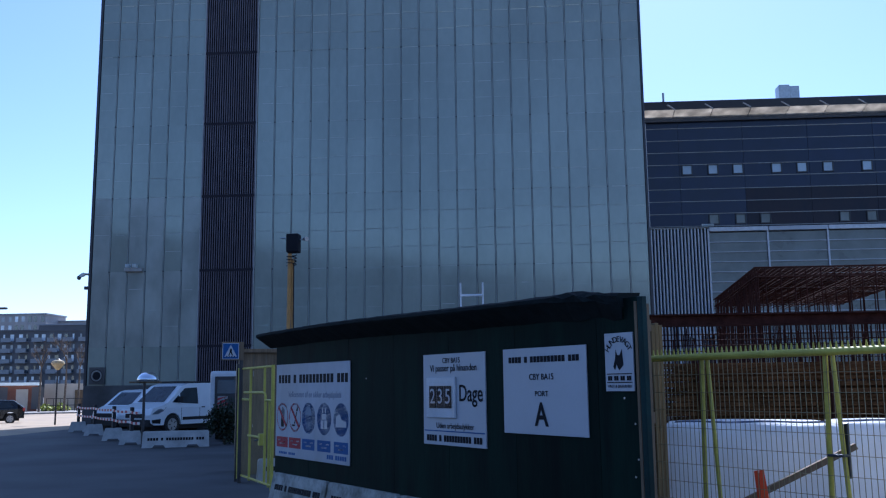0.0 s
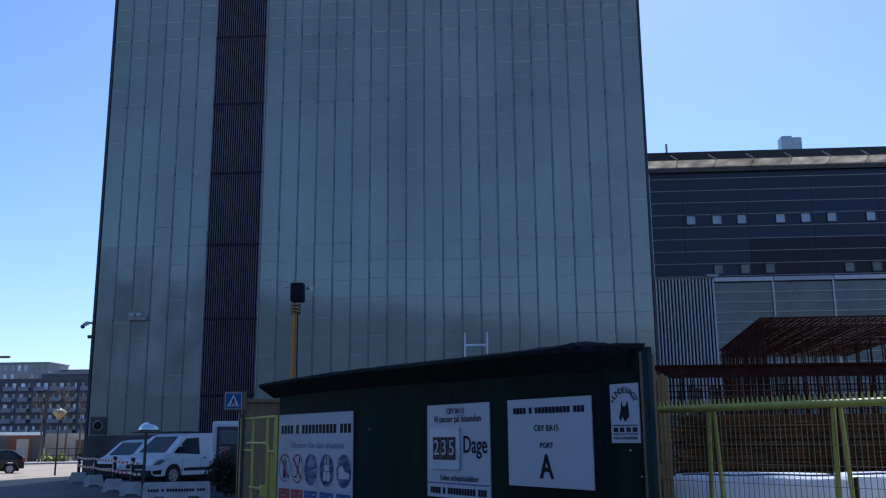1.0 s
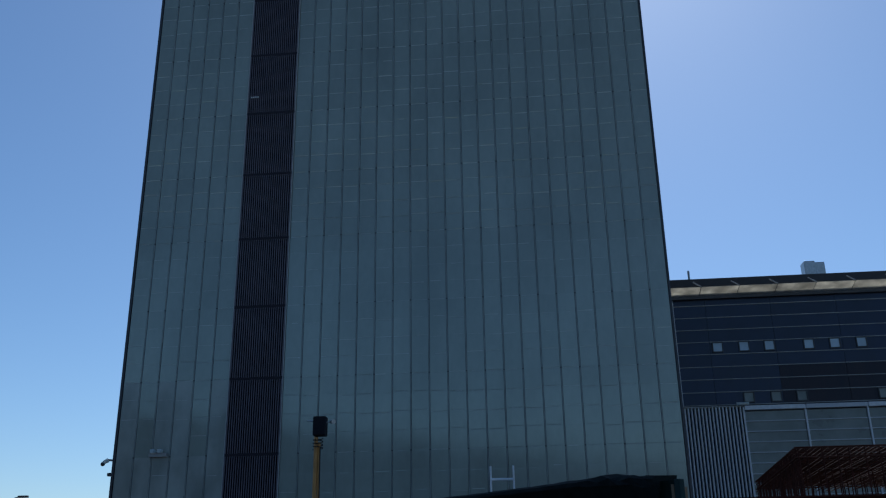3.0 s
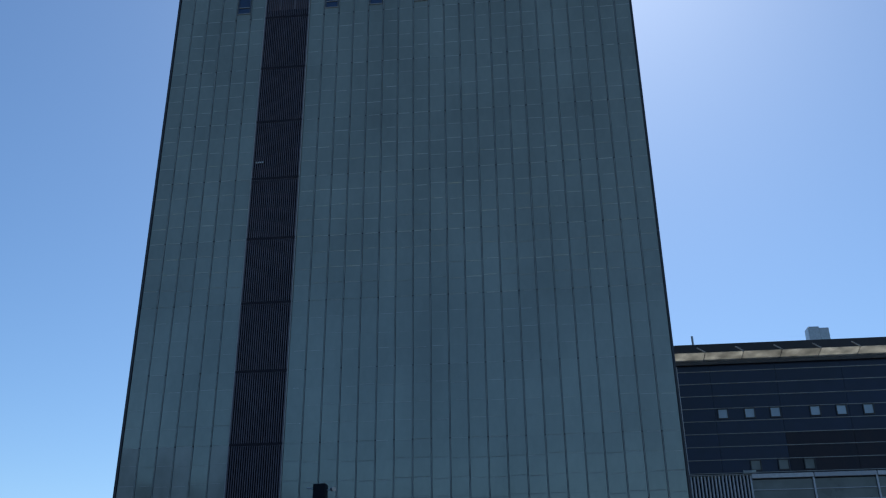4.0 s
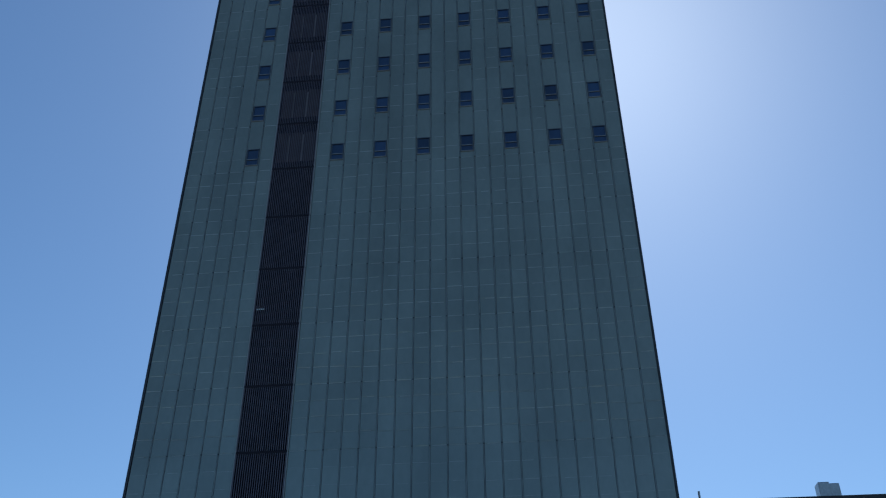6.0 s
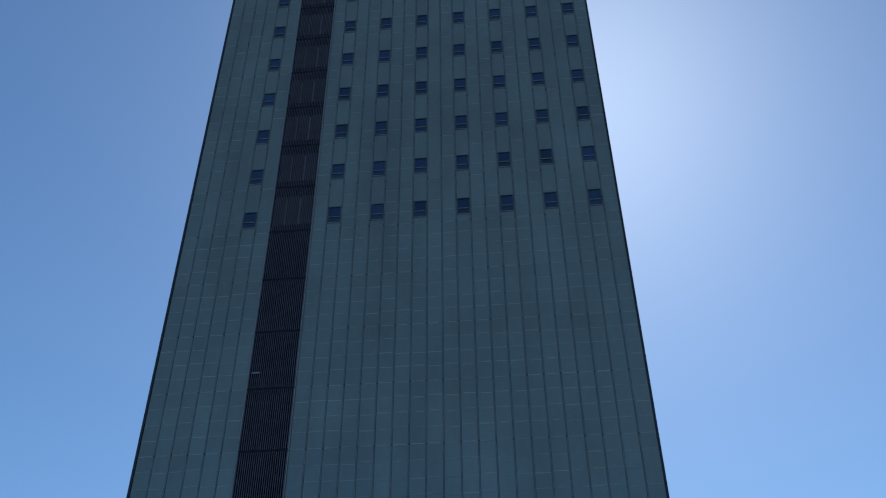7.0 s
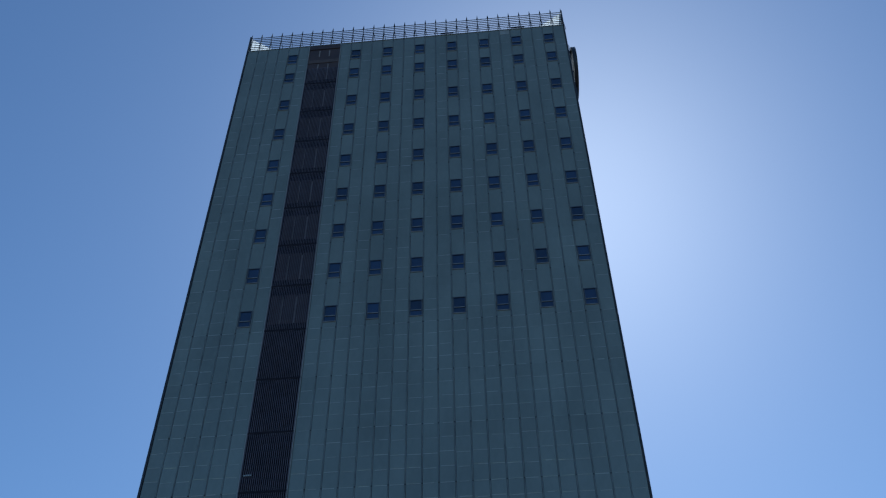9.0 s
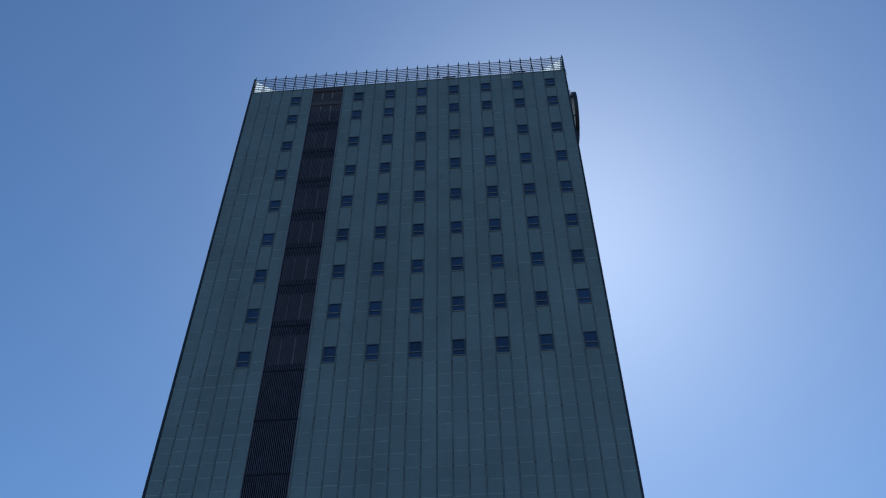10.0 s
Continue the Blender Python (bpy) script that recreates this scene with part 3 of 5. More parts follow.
def site_signs():
    # safety banner
    o, w, t = sign("white safety banner with round red and blue pictograms", 0.0, 2.47, 0.70, 2.095, sheet=BANNER)
    bars(o, 0.02, t - 0.225, 2.34, 0.125, PRINT, (4, 1, 10, 3))
    writing("Velkommen til en sikker arbejdsplads", 0.125, GREY_PRINT, o, pose(0.1, -0.004, t - 0.46), 1.75, slant=0.3)
    xs = [-0.98, -0.52, -0.05, 0.46, 0.98]
    for i, x in enumerate(xs):
        if i < 2:
            disc(o, "prohibition_ring", x, -0.10, 0.215, RED_PRINT, inner=0.185)
            shape(o, "slash", [(x - 0.16, 0.04), (x - 0.13, 0.07), (x + 0.16, -0.22), (x + 0.13, -0.25)], RED_PRINT)
        else:
            disc(o, "blue_disc", x, -0.10, 0.225, BLUE_PRINT)
        boxpart("caption_block", (x - 0.21, x + 0.21, -0.004, -0.001, -0.555, -0.40), RED_PRINT if i < 2 else BLUE_PRINT, o)
        bars(o, x, -0.45, 0.34, 0.02, SIGN_WHITE, (1, 1), "caption_print")
        bars(o, x, -0.50, 0.22, 0.02, SIGN_WHITE, (1,), "caption_print")
        for c in o.children[-3:]:
            c.location.y = -0.003
    x = xs[0]
    shape(o, "pictogram", [(x - 0.05, -0.25), (x + 0.05, -0.25), (x + 0.065, -0.13), (x - 0.055, -0.13)], PRINT, -0.0035)
    for k, h in enumerate((0.0, 0.045, 0.04, 0.01)):
        a = x - 0.05 + k * 0.03
        shape(o, "pictogram", [(a, -0.135), (a + 0.019, -0.135), (a + 0.022 + 0.004 * k, h), (a + 0.004 + 0.004 * k, h)], PRINT, -0.0035)
    x = xs[1]
    shape(o, "pictogram", [(x - 0.11, -0.23), (x + 0.0, -0.23), (x + 0.0, -0.205), (x - 0.11, -0.205)], PRINT, -0.0035)
    shape(o, "pictogram", [(x - 0.03, -0.19), (x + 0.0, -0.2), (x + 0.075, -0.02), (x + 0.05, -0.01)], PRINT, -0.0035)
    shape(o, "pictogram", [(x + 0.04, 0.0), (x + 0.09, -0.01), (x + 0.1, 0.03), (x + 0.07, 0.08), (x + 0.06, 0.04)], PRINT, -0.0035)
    x = xs[2]
    shape(o, "pictogram", [(x - 0.12, -0.06)] + [(x - 0.11 * math.cos(math.pi * i / 8), -0.05 + 0.12 * math.sin(math.pi * i / 8)) for i in range(9)] + [(x + 0.12, -0.06)], GREY_BLUE)
    shape(o, "pictogram", [(x - 0.10, -0.13), (x - 0.085, -0.13), (x - 0.06, -0.23), (x + 0.06, -0.23), (x + 0.085, -0.13), (x + 0.10, -0.13), (x + 0.07, -0.25), (x - 0.07, -0.25)], GREY_BLUE)
    x = xs[3]
    for a, b, c, d in ((-0.10, -0.01, -0.24, -0.12), (0.01, 0.10, -0.24, -0.12), (-0.07, 0.07, -0.11, -0.03), (-0.06, -0.03, -0.02, 0.06), (0.03, 0.06, -0.02, 0.06)):
        shape(o, "pictogram", [(x + a, c), (x + b, c), (x + b, d), (x + a, d)], SIGN_WHITE)
    x = xs[4]
    shape(o, "pictogram", [(x - 0.16, -0.2), (x + 0.16, -0.2), (x + 0.16, -0.13), (x + 0.02, -0.1), (x - 0.04, -0.02), (x - 0.14, -0.06)], SIGN_WHITE)
    bars(o, -0.8, -t + 0.06, 0.6, 0.035, BLUE_PRINT, (5, 4))
    bars(o, 0.85, -t + 0.08, 0.6, 0.06, BLUE_PRINT, (3, 5))
    for k in range(6):
        for z in (-t + 0.02, t - 0.02):
            disc(o, "eyelet", -w + 0.06 + k * (2 * w - 0.12) / 5, z, 0.012, GREY_STEEL, seg=8)
    # day counter
    o, w, t = sign("white accident-free day counter board with a clear number pocket", 4.32, 5.55, 1.08, 2.105, 0.02)
    writing("CBY BA15", 0.085, PRINT, o, pose(-0.03, -0.004, t - 0.08), 0.35, bold=0.003)
    writing("Vi passer på hinanden", 0.11, PRINT, o, pose(0, -0.004, t - 0.165), 0.93, bold=0.003)
    writing("Dage", 0.26, PRINT, o, pose(0.345, -0.004, 0.06), 0.44, bold=0.01)
    writing("Uden arbejdsulykker", 0.09, PRINT, o, pose(0.03, -0.004, -t + 0.215), 0.74, bold=0.003)
    boxpart("rule", (-w + 0.02, w - 0.02, -0.004, -0.001, -t + 0.15, -t + 0.162), BLUE_PRINT, o)
    bars(o, 0, -t + 0.075, 1.1, 0.07, PRINT, (4, 1, 10, 3))
    pocket = boxpart("number_pocket", (-0.52, 0.07, -0.024, -0.001, -0.21, 0.25), CORRUGATED, o, 0.012, "grey frame with clear plastic cover")
    for i in range(3):
        boxpart("plate", (-0.45 + i * 0.155, -0.305 + i * 0.155, -0.028, -0.0245, -0.10, 0.15), PRINT, pocket)
    for i, c in enumerate("235"):
        writing(c, 0.24, SIGN_WHITE, pocket, pose(-0.375 + i * 0.155, -0.031, 0.025), name="digit")
    boxpart("cover", (-0.49, 0.04, -0.04, -0.037, -0.2, 0.2), CLEAR, pocket).visible_shadow = False
    # gate board
    o, w, t = sign("white gate board with black lettering", 5.87, 7.135, 1.26, 2.11)
    bars(o, 0, t - 0.115, 1.08, 0.06, PRINT, (4, 1, 10, 3))
    writing("CBY BA15", 0.085, PRINT, o, pose(-0.02, -0.004, t - 0.29), 0.37, bold=0.004)
    writing("PORT", 0.075, PRINT, o, pose(-0.02, -0.004, -0.03), 0.20, bold=0.004)
    writing("A", 0.32, PRINT, o, pose(-0.03, -0.004, -0.24), 0.21, bold=0.02)
    # guard dog notice
    o, w, t = sign("small white guard notice with a black emblem", 7.385, 7.735, 1.68, 2.195)
    for i, c in enumerate("HUNDEVAGT"):
        a = radians(152 - i * 15.5)
        writing(c, 0.075, PRINT, o, pose(0.15 * math.cos(a), -0.004, 0.045 + 0.155 * math.sin(a), 0, 90 - math.degrees(a), 0), name="letter")
    shape(o, "emblem", [(-0.05, -0.07), (-0.03, -0.02), (0.0, -0.075), (0.03, -0.05), (0.055, -0.03), (0.05, 0.03), (0.04, 0.11), (0.012, 0.06), (-0.018, 0.06), (-0.035, 0.11), (-0.045, 0.03), (-0.07, -0.04)], PRINT, -0.003)
    for z in (-0.105, -0.18):
        boxpart("rule", (-0.155, 0.155, -0.003, -0.001, z - 0.004, z + 0.004), PRINT, o)
    bars(o, 0, -0.143, 0.29, 0.04, PRINT, (2, 2, 2, 2))
    writing("VAGT & SIKKERHED", 0.035, PRINT, o, pose(0, -0.004, -0.215), 0.29)


CLEAR = glass("clear plastic", (0.95, 0.97, 1.0), 0.03)
CLEAR.node_tree.nodes["Principled BSDF"].inputs["IOR"].default_value = 1.12


def barrier_block(m, length=1.86, h=0.45, label="pale precast concrete barrier block", print_bars=True, group="concrete barriers", mat=CONCRETE):
    """A precast block, wider at the foot, with two lifting slots and a line of print."""
    o = thing("concrete_barrier", label, "barrier", m, group)
    bm = bmesh.new()
    l = length / 2
    foot = [(-l, 0), (-l + 0.02, h - 0.03), (-l + 0.05, h), (l - 0.05, h), (l - 0.02, h - 0.03), (l, 0), (l - 0.3, 0), (l - 0.36, 0.08), (0.36, 0.08), (0.3, 0), (-0.3, 0), (-0.36, 0.08), (-l + 0.36, 0.08), (-l + 0.3, 0)]
    prism(bm, foot, "y", -0.2, 0.2)
    for v in bm.verts:
        v.co.y *= 1.0 - 0.45 * v.co.z / h
        v.co.y += 0.004 * math.sin(v.co.x * 9)
    bmesh.ops.triangulate(bm, faces=[f for f in bm.faces if len(f.verts) > 4])
    part("block", bm, mat, o)
    if print_bars:
        k = (length - 0.3) / 20.4
        a = -l + 0.15
        for n in (4, 1, 10, 3):
            for i in range(n):
                bm = bmesh.new()
                for v in box(bm, a + (i + 0.1) * k, a + (i + 0.88) * k, -0.004, 0.002, 0.21, 0.29):
                    v.co.y += -0.2 * (1.0 - 0.45 * v.co.z / h) - 0.002
                part("line_of_print", bm, PRINT, o)
            a += (n + 0.8) * k
    return o


def yellow_gate():
    a, b = Vector((-5.06, 17.1)), Vector((-3.86, 15.0))
    d = b - a
    g = thing("mesh_gate", "yellow tubular steel gate standing ajar", "gate", pose(a.x, a.y, 0, 0, 0, math.degrees(math.atan2(d.y, d.x))))
    L = d.length
    for f, r, low, top in ((0, 0.032, 0.06, 2.12), (0.36, 0.024, 0.1, 2.08), (0.764, 0.022, 1.67, 2.08), (0.9, 0.02, 0.1, 1.53), (0.985, 0.03, 0.06, 2.12)):
        rodpart("upright", (f * L, 0, low), (f * L, 0, top), r, YELLOW, g)
    for z, f0, f1 in ((2.1, 0, 0.985), (0.14, 0, 0.985), (1.53, 0, 0.36), (1.53, 0.8, 0.985), (0.89, 0.31, 0.72)):
        rodpart("cross_tube", (f0 * L, 0, z), (f1 * L, 0, z), 0.021, YELLOW, g)
    bm = bmesh.new()
    tube(bm, [(0.17 * L, 0, 1.66), (0.74 * L, 0, 1.66), (0.775 * L, 0, 1.645), (0.79 * L, 0, 1.60), (0.79 * L, 0, 0.14)], 0.022, 8)
    part("door_tube", bm, YELLOW, g, "bent yellow tube of the inner door")
    boxpart("latch", (0.69 * L, 0.74 * L, -0.06, 0.04, 0.76, 0.96), YELLOW, g, 0.015)
    rodpart("handle", (0.715 * L, -0.06, 0.86), (0.66 * L, -0.09, 0.84), 0.014, DARK_STEEL, g, 8)
    boxpart("end_post", (-0.11, -0.04, -0.05, 0.05, 0, 2.2), DARK_STEEL, g, 0.01, "dark steel gate post")
    bm = bmesh.new()
    for i in range(1, int(L / 0.06)):
        box(bm, i * 0.06 - 0.002, i * 0.06 + 0.002, 0.027, 0.031, 0.14, 2.1)
    ob = part("wire_mesh", bm, WIRE, g)
    ob["kind"] = "stuff"


def yellow_fence():
    a, b = Vector((1.38, 8.85)), Vector((3.75, 5.86))
    d = b - a
    L = d.length
    f = thing("site_fence", "yellow steel mesh fence with a thick top rail", "fence", pose(a.x, a.y, 0, 0, 0, math.degrees(math.atan2(d.y, d.x))))
    rodpart("top_rail", (-0.05, 0, 1.978), (L, 0, 1.982), 0.031, YELLOW, f, 14)
    rodpart("bottom_rail", (0, 0, 0.12), (L, 0, 0.12), 0.022, YELLOW, f)
    for x in (0.62, 1.85, 3.3):
        rodpart("post", (x - 0.05, 0.025, 0), (x, 0.025, 1.97), 0.021, YELLOW, f)
        rodpart("brace", (x + 0.055, 0.035, 1.97), (x + 0.14, 0.06, 0), 0.019, YELLOW, f)
    boxpart("clamp", (1.84, 1.97, -0.03, 0.06, 1.165, 1.185), DARK_STEEL, f, 0.005)
    boxpart("clamp", (1.94, 1.97, 0.06, 0.09, 1.0, 1.42), DARK_STEEL, f, 0.006, "dark upright latch bar")
    wires, n = bmesh.new(), int(L / 0.05)
    for i in range(n):
        x = 0.02 + i * 0.05
        box(wires, x - 0.0021, x + 0.0021, -0.0021, 0.0021, 0.08, 1.96)
    for k in range(11):
        z = 0.22 + k * 0.16
        box(wires, 0, L, -0.0075, -0.0025, z - 0.0022, z + 0.0022)
    part("wire_mesh", wires, WIRE, f)["kind"] = "stuff"
    teeth = bmesh.new()
    for i in range(n):
        x = 0.02 + i * 0.05
        rod(teeth, (x, 0, 2.0), (x, 0, 2.06), 0.013, 5, 0.005)
    part("serrated_edge", teeth, YELLOW, f)["kind"] = "stuff"


def timber_post(x, y, top, w, label):
    o = thing("timber_post", label, "post", pose(x, y, 0, 0, 0, 20))
    for k in (-1, 0, 1):
        boxpart("plank", (-w / 2 + (k + 1) * w / 3 + 0.003, -w / 2 + (k + 2) * w / 3 - 0.003, -0.05 + 0.01 * k, 0.05 + 0.01 * k, 0, top - 0.02 * abs(k)), FRESH_WOOD, o, 0.006)


def wrapped_bale(m, sx, sy, sz, seed, label):
    """A stack under stretched white film, with soft corners and wrinkles."""
    bm = bmesh.new()
    bmesh.ops.create_cube(bm, size=1.0)
    bmesh.ops.subdivide_edges(bm, edges=bm.edges[:], cuts=11, use_grid_fill=True)
    for v in bm.verts:
        p = Vector((v.co.x * sx, v.co.y * sy, (v.co.z + 0.5) * sz))
        c = Vector((max(-sx / 2 + 0.15, min(sx / 2 - 0.15, p.x)), max(-sy / 2 + 0.15, min(sy / 2 - 0.15, p.y)), min(sz - 0.1, p.z)))
        off = p - c
        if off.length > 0.1:
            p = c + off.normalized() * min(off.length, 0.15)
        k = noise.noise(Vector((p.x * 2.2 + seed, p.y * 2.2, p.z * 5))) * 0.03
        p += Vector((k, k, k * 0.7 if v.co.z > 0 else 0))
        p.z = max(0, p.z)
        v.co = p
    o = thing("wrapped_bale", label, "bale", m, "wrapped bales")
    part("film", mesh_of(bm, "film", WHITE_WRAP, True), WHITE_WRAP, o, m=pose(0, 0, 0.12))
    for k, y in enumerate((-sy / 2 + 0.08, -sy / 2 + 0.3)):
        cord = bmesh.new()
        tube(cord, [(-sx / 2 + 0.12 + i * (sx - 0.24) / 12, y + 0.02 * math.sin(i * 0.9 + seed + k), sz + 0.135 + 0.006 * math.sin(i * 1.1 + seed)) for i in range(13)], 0.006, 5)
        part("cord", cord, GREY_PRINT, o, "dark lashing cord")
    for k in range(5):
        x = -sx / 2 + 0.1 + k * (sx - 0.2) / 4
        boxpart("pallet_board", (x - 0.06, x + 0.06, -sy / 2 + 0.03, sy / 2 - 0.03, 0.10, 0.122), OLD_WOOD, o)
    for y in (-sy / 2 + 0.1, 0, sy / 2 - 0.1):
        boxpart("bearer", (-sx / 2 + 0.05, sx / 2 - 0.05, y - 0.05, y + 0.05, 0.013, 0.099), OLD_WOOD, o)


def steel_stack():
    """Bundles of rusty bars piled on bearers."""
    rng = random.Random(11)
    for k, (x0, y0) in enumerate(((3.0, 17.4), (3.3, 18.1))):
        o = thing("bar_stack", "pile of rusty reinforcing bars on timber bearers", "steel bars", pose(x0, y0, 0, 0, 0, -4), "bar stacks")
        for x in (0.8, 3.2, 5.6, 8.0):
            boxpart("bearer", (x - 0.06, x + 0.06, -0.35, 0.35, 0, 0.12), OLD_WOOD, o)
        bm = bmesh.new()
        for i in range(34):
            z = 0.16 + i * 0.058
            for j in range(5):
                y = -0.28 + j * 0.14 + rng.uniform(-0.05, 0.05)
                a, b = rng.uniform(-0.15, 0.4), 9.4 + rng.uniform(-0.6, 0.5)
                zz = z + rng.uniform(-0.02, 0.02)
                box(bm, a, b, y - 0.016, y + 0.016, zz - 0.016, zz + 0.016)
        part("bar_mass", bm, LIT_BARS, o)["kind"] = "stuff"
        for x in (0.6, 2.9, 5.5, 8.1):
            for s in (-0.4, 0.4):
                boxpart("stake", (x - 0.03, x + 0.03, s - 0.03, s + 0.03, 0, 2.25), RUST, o)


def rebar_cage():
    rng = random.Random(12)
    o = thing("rebar_cage", "tall rusty reinforcement cage with a steel beam across", "rebar cage", pose(0, 0, 0))
    boxpart("beam_flange", (3.0, 14.0, 19.3, 19.55, 3.15, 3.18), RUST, o)
    boxpart("beam_flange", (3.0, 14.0, 19.3, 19.55, 2.92, 2.95), RUST, o)
    boxpart("beam_web", (3.0, 14.0, 19.41, 19.44, 2.95, 3.15), RUST, o)
    x = 3.1
    while x < 14:
        k = rng.uniform(-0.02, 0.02)
        rodpart("upright_bar", (x + k, 19.62, 0), (x - k, 19.62, 3.0 + rng.uniform(-0.05, 0.25)), 0.012, RUST, o, 5)
        if rng.random() < 0.75:
            rodpart("upright_bar", (x + 0.05, 20.4, 0), (x + 0.05, 20.4, 2.85 + rng.uniform(-0.2, 0.1)), 0.012, RUST, o, 5)
        x += 0.075
    for z in (0.5, 0.9, 1.3, 1.7, 2.1, 2.25, 2.4, 2.52, 2.64, 2.76):
        rodpart("long_bar", (3.0, 19.66, z), (14, 19.66, z + rng.uniform(-0.02, 0.02)), 0.013, RUST, o, 5)
    # level top mat of a deep cage behind, in two layers, on its uprights
    y0, y1, zt = 20.9, 29.4, 4.31
    bm = bmesh.new()

    def left_edge(y):
        return 5.8 + 0.95 * (y - y0) / (y1 - y0)
    for layer in (0.0, -0.22):
        for i in range(28):
            x = 5.8 + i * 0.14 + rng.uniform(-0.03, 0.03)
            rod(bm, (x, y0, zt + layer), (x + 0.95, y1, zt + layer + rng.uniform(-0.04, 0.04)), 0.014, 4)
        for j in range(55):
            y = y0 + j * 0.15 + rng.uniform(-0.03, 0.03)
            rod(bm, (left_edge(y) - 0.06, y, zt + layer + 0.03), (left_edge(y) + 3.85, y, zt + layer + 0.03 + rng.uniform(-0.03, 0.03)), 0.014, 4)
    part("bar_mat", bm, RUST, o)["kind"] = "stuff"
    for j in range(40):
        y = y0 + j * 0.205
        x = left_edge(y) + rng.uniform(-0.02, 0.02)
        rodpart("hanger_bar", (x, y, 0), (x, y, zt), 0.016, RUST, o, 4)
    for i in range(48):
        x = 6.0 + i * 0.077 + rng.uniform(-0.04, 0.04)
        y = y0 + (0.0, 2.7, 5.4, 8.1)[i % 4]
        rodpart("hanger_bar", (x + 0.11 * (y - y0), y, 0), (x + 0.11 * (y - y0), y, zt), 0.016, RUST, o, 4)
    rodpart("pale_tube", (9.75, 22.6, 4.27), (10.5, 29.3, 4.27), 0.03, PALE_ALUMINIUM, o)


def ladder():
    o = thing("ladder", "pale aluminium ladder leaning behind the hoarding", "ladder", pose(-0.565, 12.3, 0, 7, 0, 0))
    for x in (0, 0.295):
        boxpart("stile", (x - 0.011, x + 0.011, -0.03, 0.03, 0, 3.12), PALE_ALUMINIUM, o, 0.004)
    for k in range(11):
        rodpart("rung", (0.01, 0, 0.25 + k * 0.27), (0.285, 0, 0.25 + k * 0.27), 0.016, PALE_ALUMINIUM, o, 8)


def camera_mast():
    o = thing("lamp_mast", "yellow timber mast carrying a black camera box", "mast", pose(-5.58, 23.35, 0))
    rodpart("pole", (-0.07, 0, 0), (-0.05, 0, 5.25), 0.055, MAST, o, 10)
    rodpart("pole", (0.07, 0.02, 0), (0.03, 0.02, 5.1), 0.04, MAST, o, 10)
    boxpart("box", (-0.12, 0.22, -0.18, 0.15, 5.27, 5.77), PRINT, o, 0.04, "black camera housing")
    rodpart("arm", (-0.12, -0.02, 5.66), (-0.30, -0.02, 5.68), 0.018, GREY_STEEL, o)
    rodpart("arm", (0.22, -0.02, 5.62), (0.36, -0.02, 5.64), 0.018, GREY_STEEL, o)
    bm = bmesh.new()
    rod(bm, (0.34, 0.0, 5.64), (0.43, -0.12, 5.62), 0.05, 12, 0.06)
    part("camera", bm, GREY_STEEL, o, "small grey camera")
    bm = bmesh.new()
    tube(bm, [(0.13 * math.cos(i * 0.6), 0.12 * math.sin(i * 0.6), 5.22 - i * 0.008) for i in range(38)], 0.013)
    part("cable_coil", bm, PRINT, o, "coiled black cable")
    rodpart("cable", (0.1, -0.03, 0.0), (0.07, -0.03, 5.0), 0.014, PRINT, o, 6)


MAST = material("yellow ochre mast", (0.50, 0.26, 0.075), 0.6, vary=0.25, scale=5, stretch=(4, 4, 0.5))


def crossing_sign():
    o = thing("crossing_sign", "blue pedestrian crossing sign with a white triangle", "road sign", pose(-5.14, 16.75, 0, 0, 0, 17))
    c = 2.43
    rodpart("pole", (0.2, 0.06, 0), (0.2, 0.06, 2.3), 0.035, DARK_STEEL, o)
    boxpart("backing_board", (-0.165, 0.24, 0.012, 0.05, c - 0.17, c + 0.175), OLD_WOOD, o, 0.008)
    boxpart("border", (-0.152, 0.152, 0.002, 0.0115, c - 0.152, c + 0.152), SIGN_WHITE, o, 0.003)
    boxpart("plate", (-0.14, 0.14, -0.002, 0.0015, c - 0.14, c + 0.14), BLUE_PRINT, o)
    shape(o, "triangle", [(-0.115, c - 0.105), (0.115, c - 0.105), (0.0, c + 0.12)], SIGN_WHITE, -0.005)
    shape(o, "mark", [(-0.046, c - 0.085), (-0.026, c - 0.085), (-0.001, c - 0.03), (0.026, c - 0.085), (0.046, c - 0.085), (0.02, c - 0.02), (0.022, c + 0.025), (0.004, c + 0.06), (-0.016, c + 0.025), (-0.02, c - 0.02)], PRINT, -0.0075)
    for k in range(4):
        x = -0.082 + k * 0.047
        shape(o, "stripe", [(x, c - 0.103), (x + 0.024, c - 0.103), (x + 0.024, c - 0.088), (x, c - 0.088)], PRINT, -0.0075)


def timber_shed():
    o = thing("timber_store", "brown timber site store with a boarded roof edge", "shed", pose(-4.9, 18.6, 0, 0, 0, 20))
    for k in range(8):
        boxpart("board", (-0.55 + k * 0.25 + 0.004, -0.55 + (k + 1) * 0.25 - 0.004, 0, 0.03, 0, 2.45), OLD_WOOD, o)
    boxpart("roof_edge", (-0.6, 1.5, -0.08, 1.2, 2.46, 2.54), OLD_WOOD, o, 0.01)
    boxpart("side", (-0.55, -0.52, 0.034, 1.1, 0, 2.45), OLD_WOOD, o)


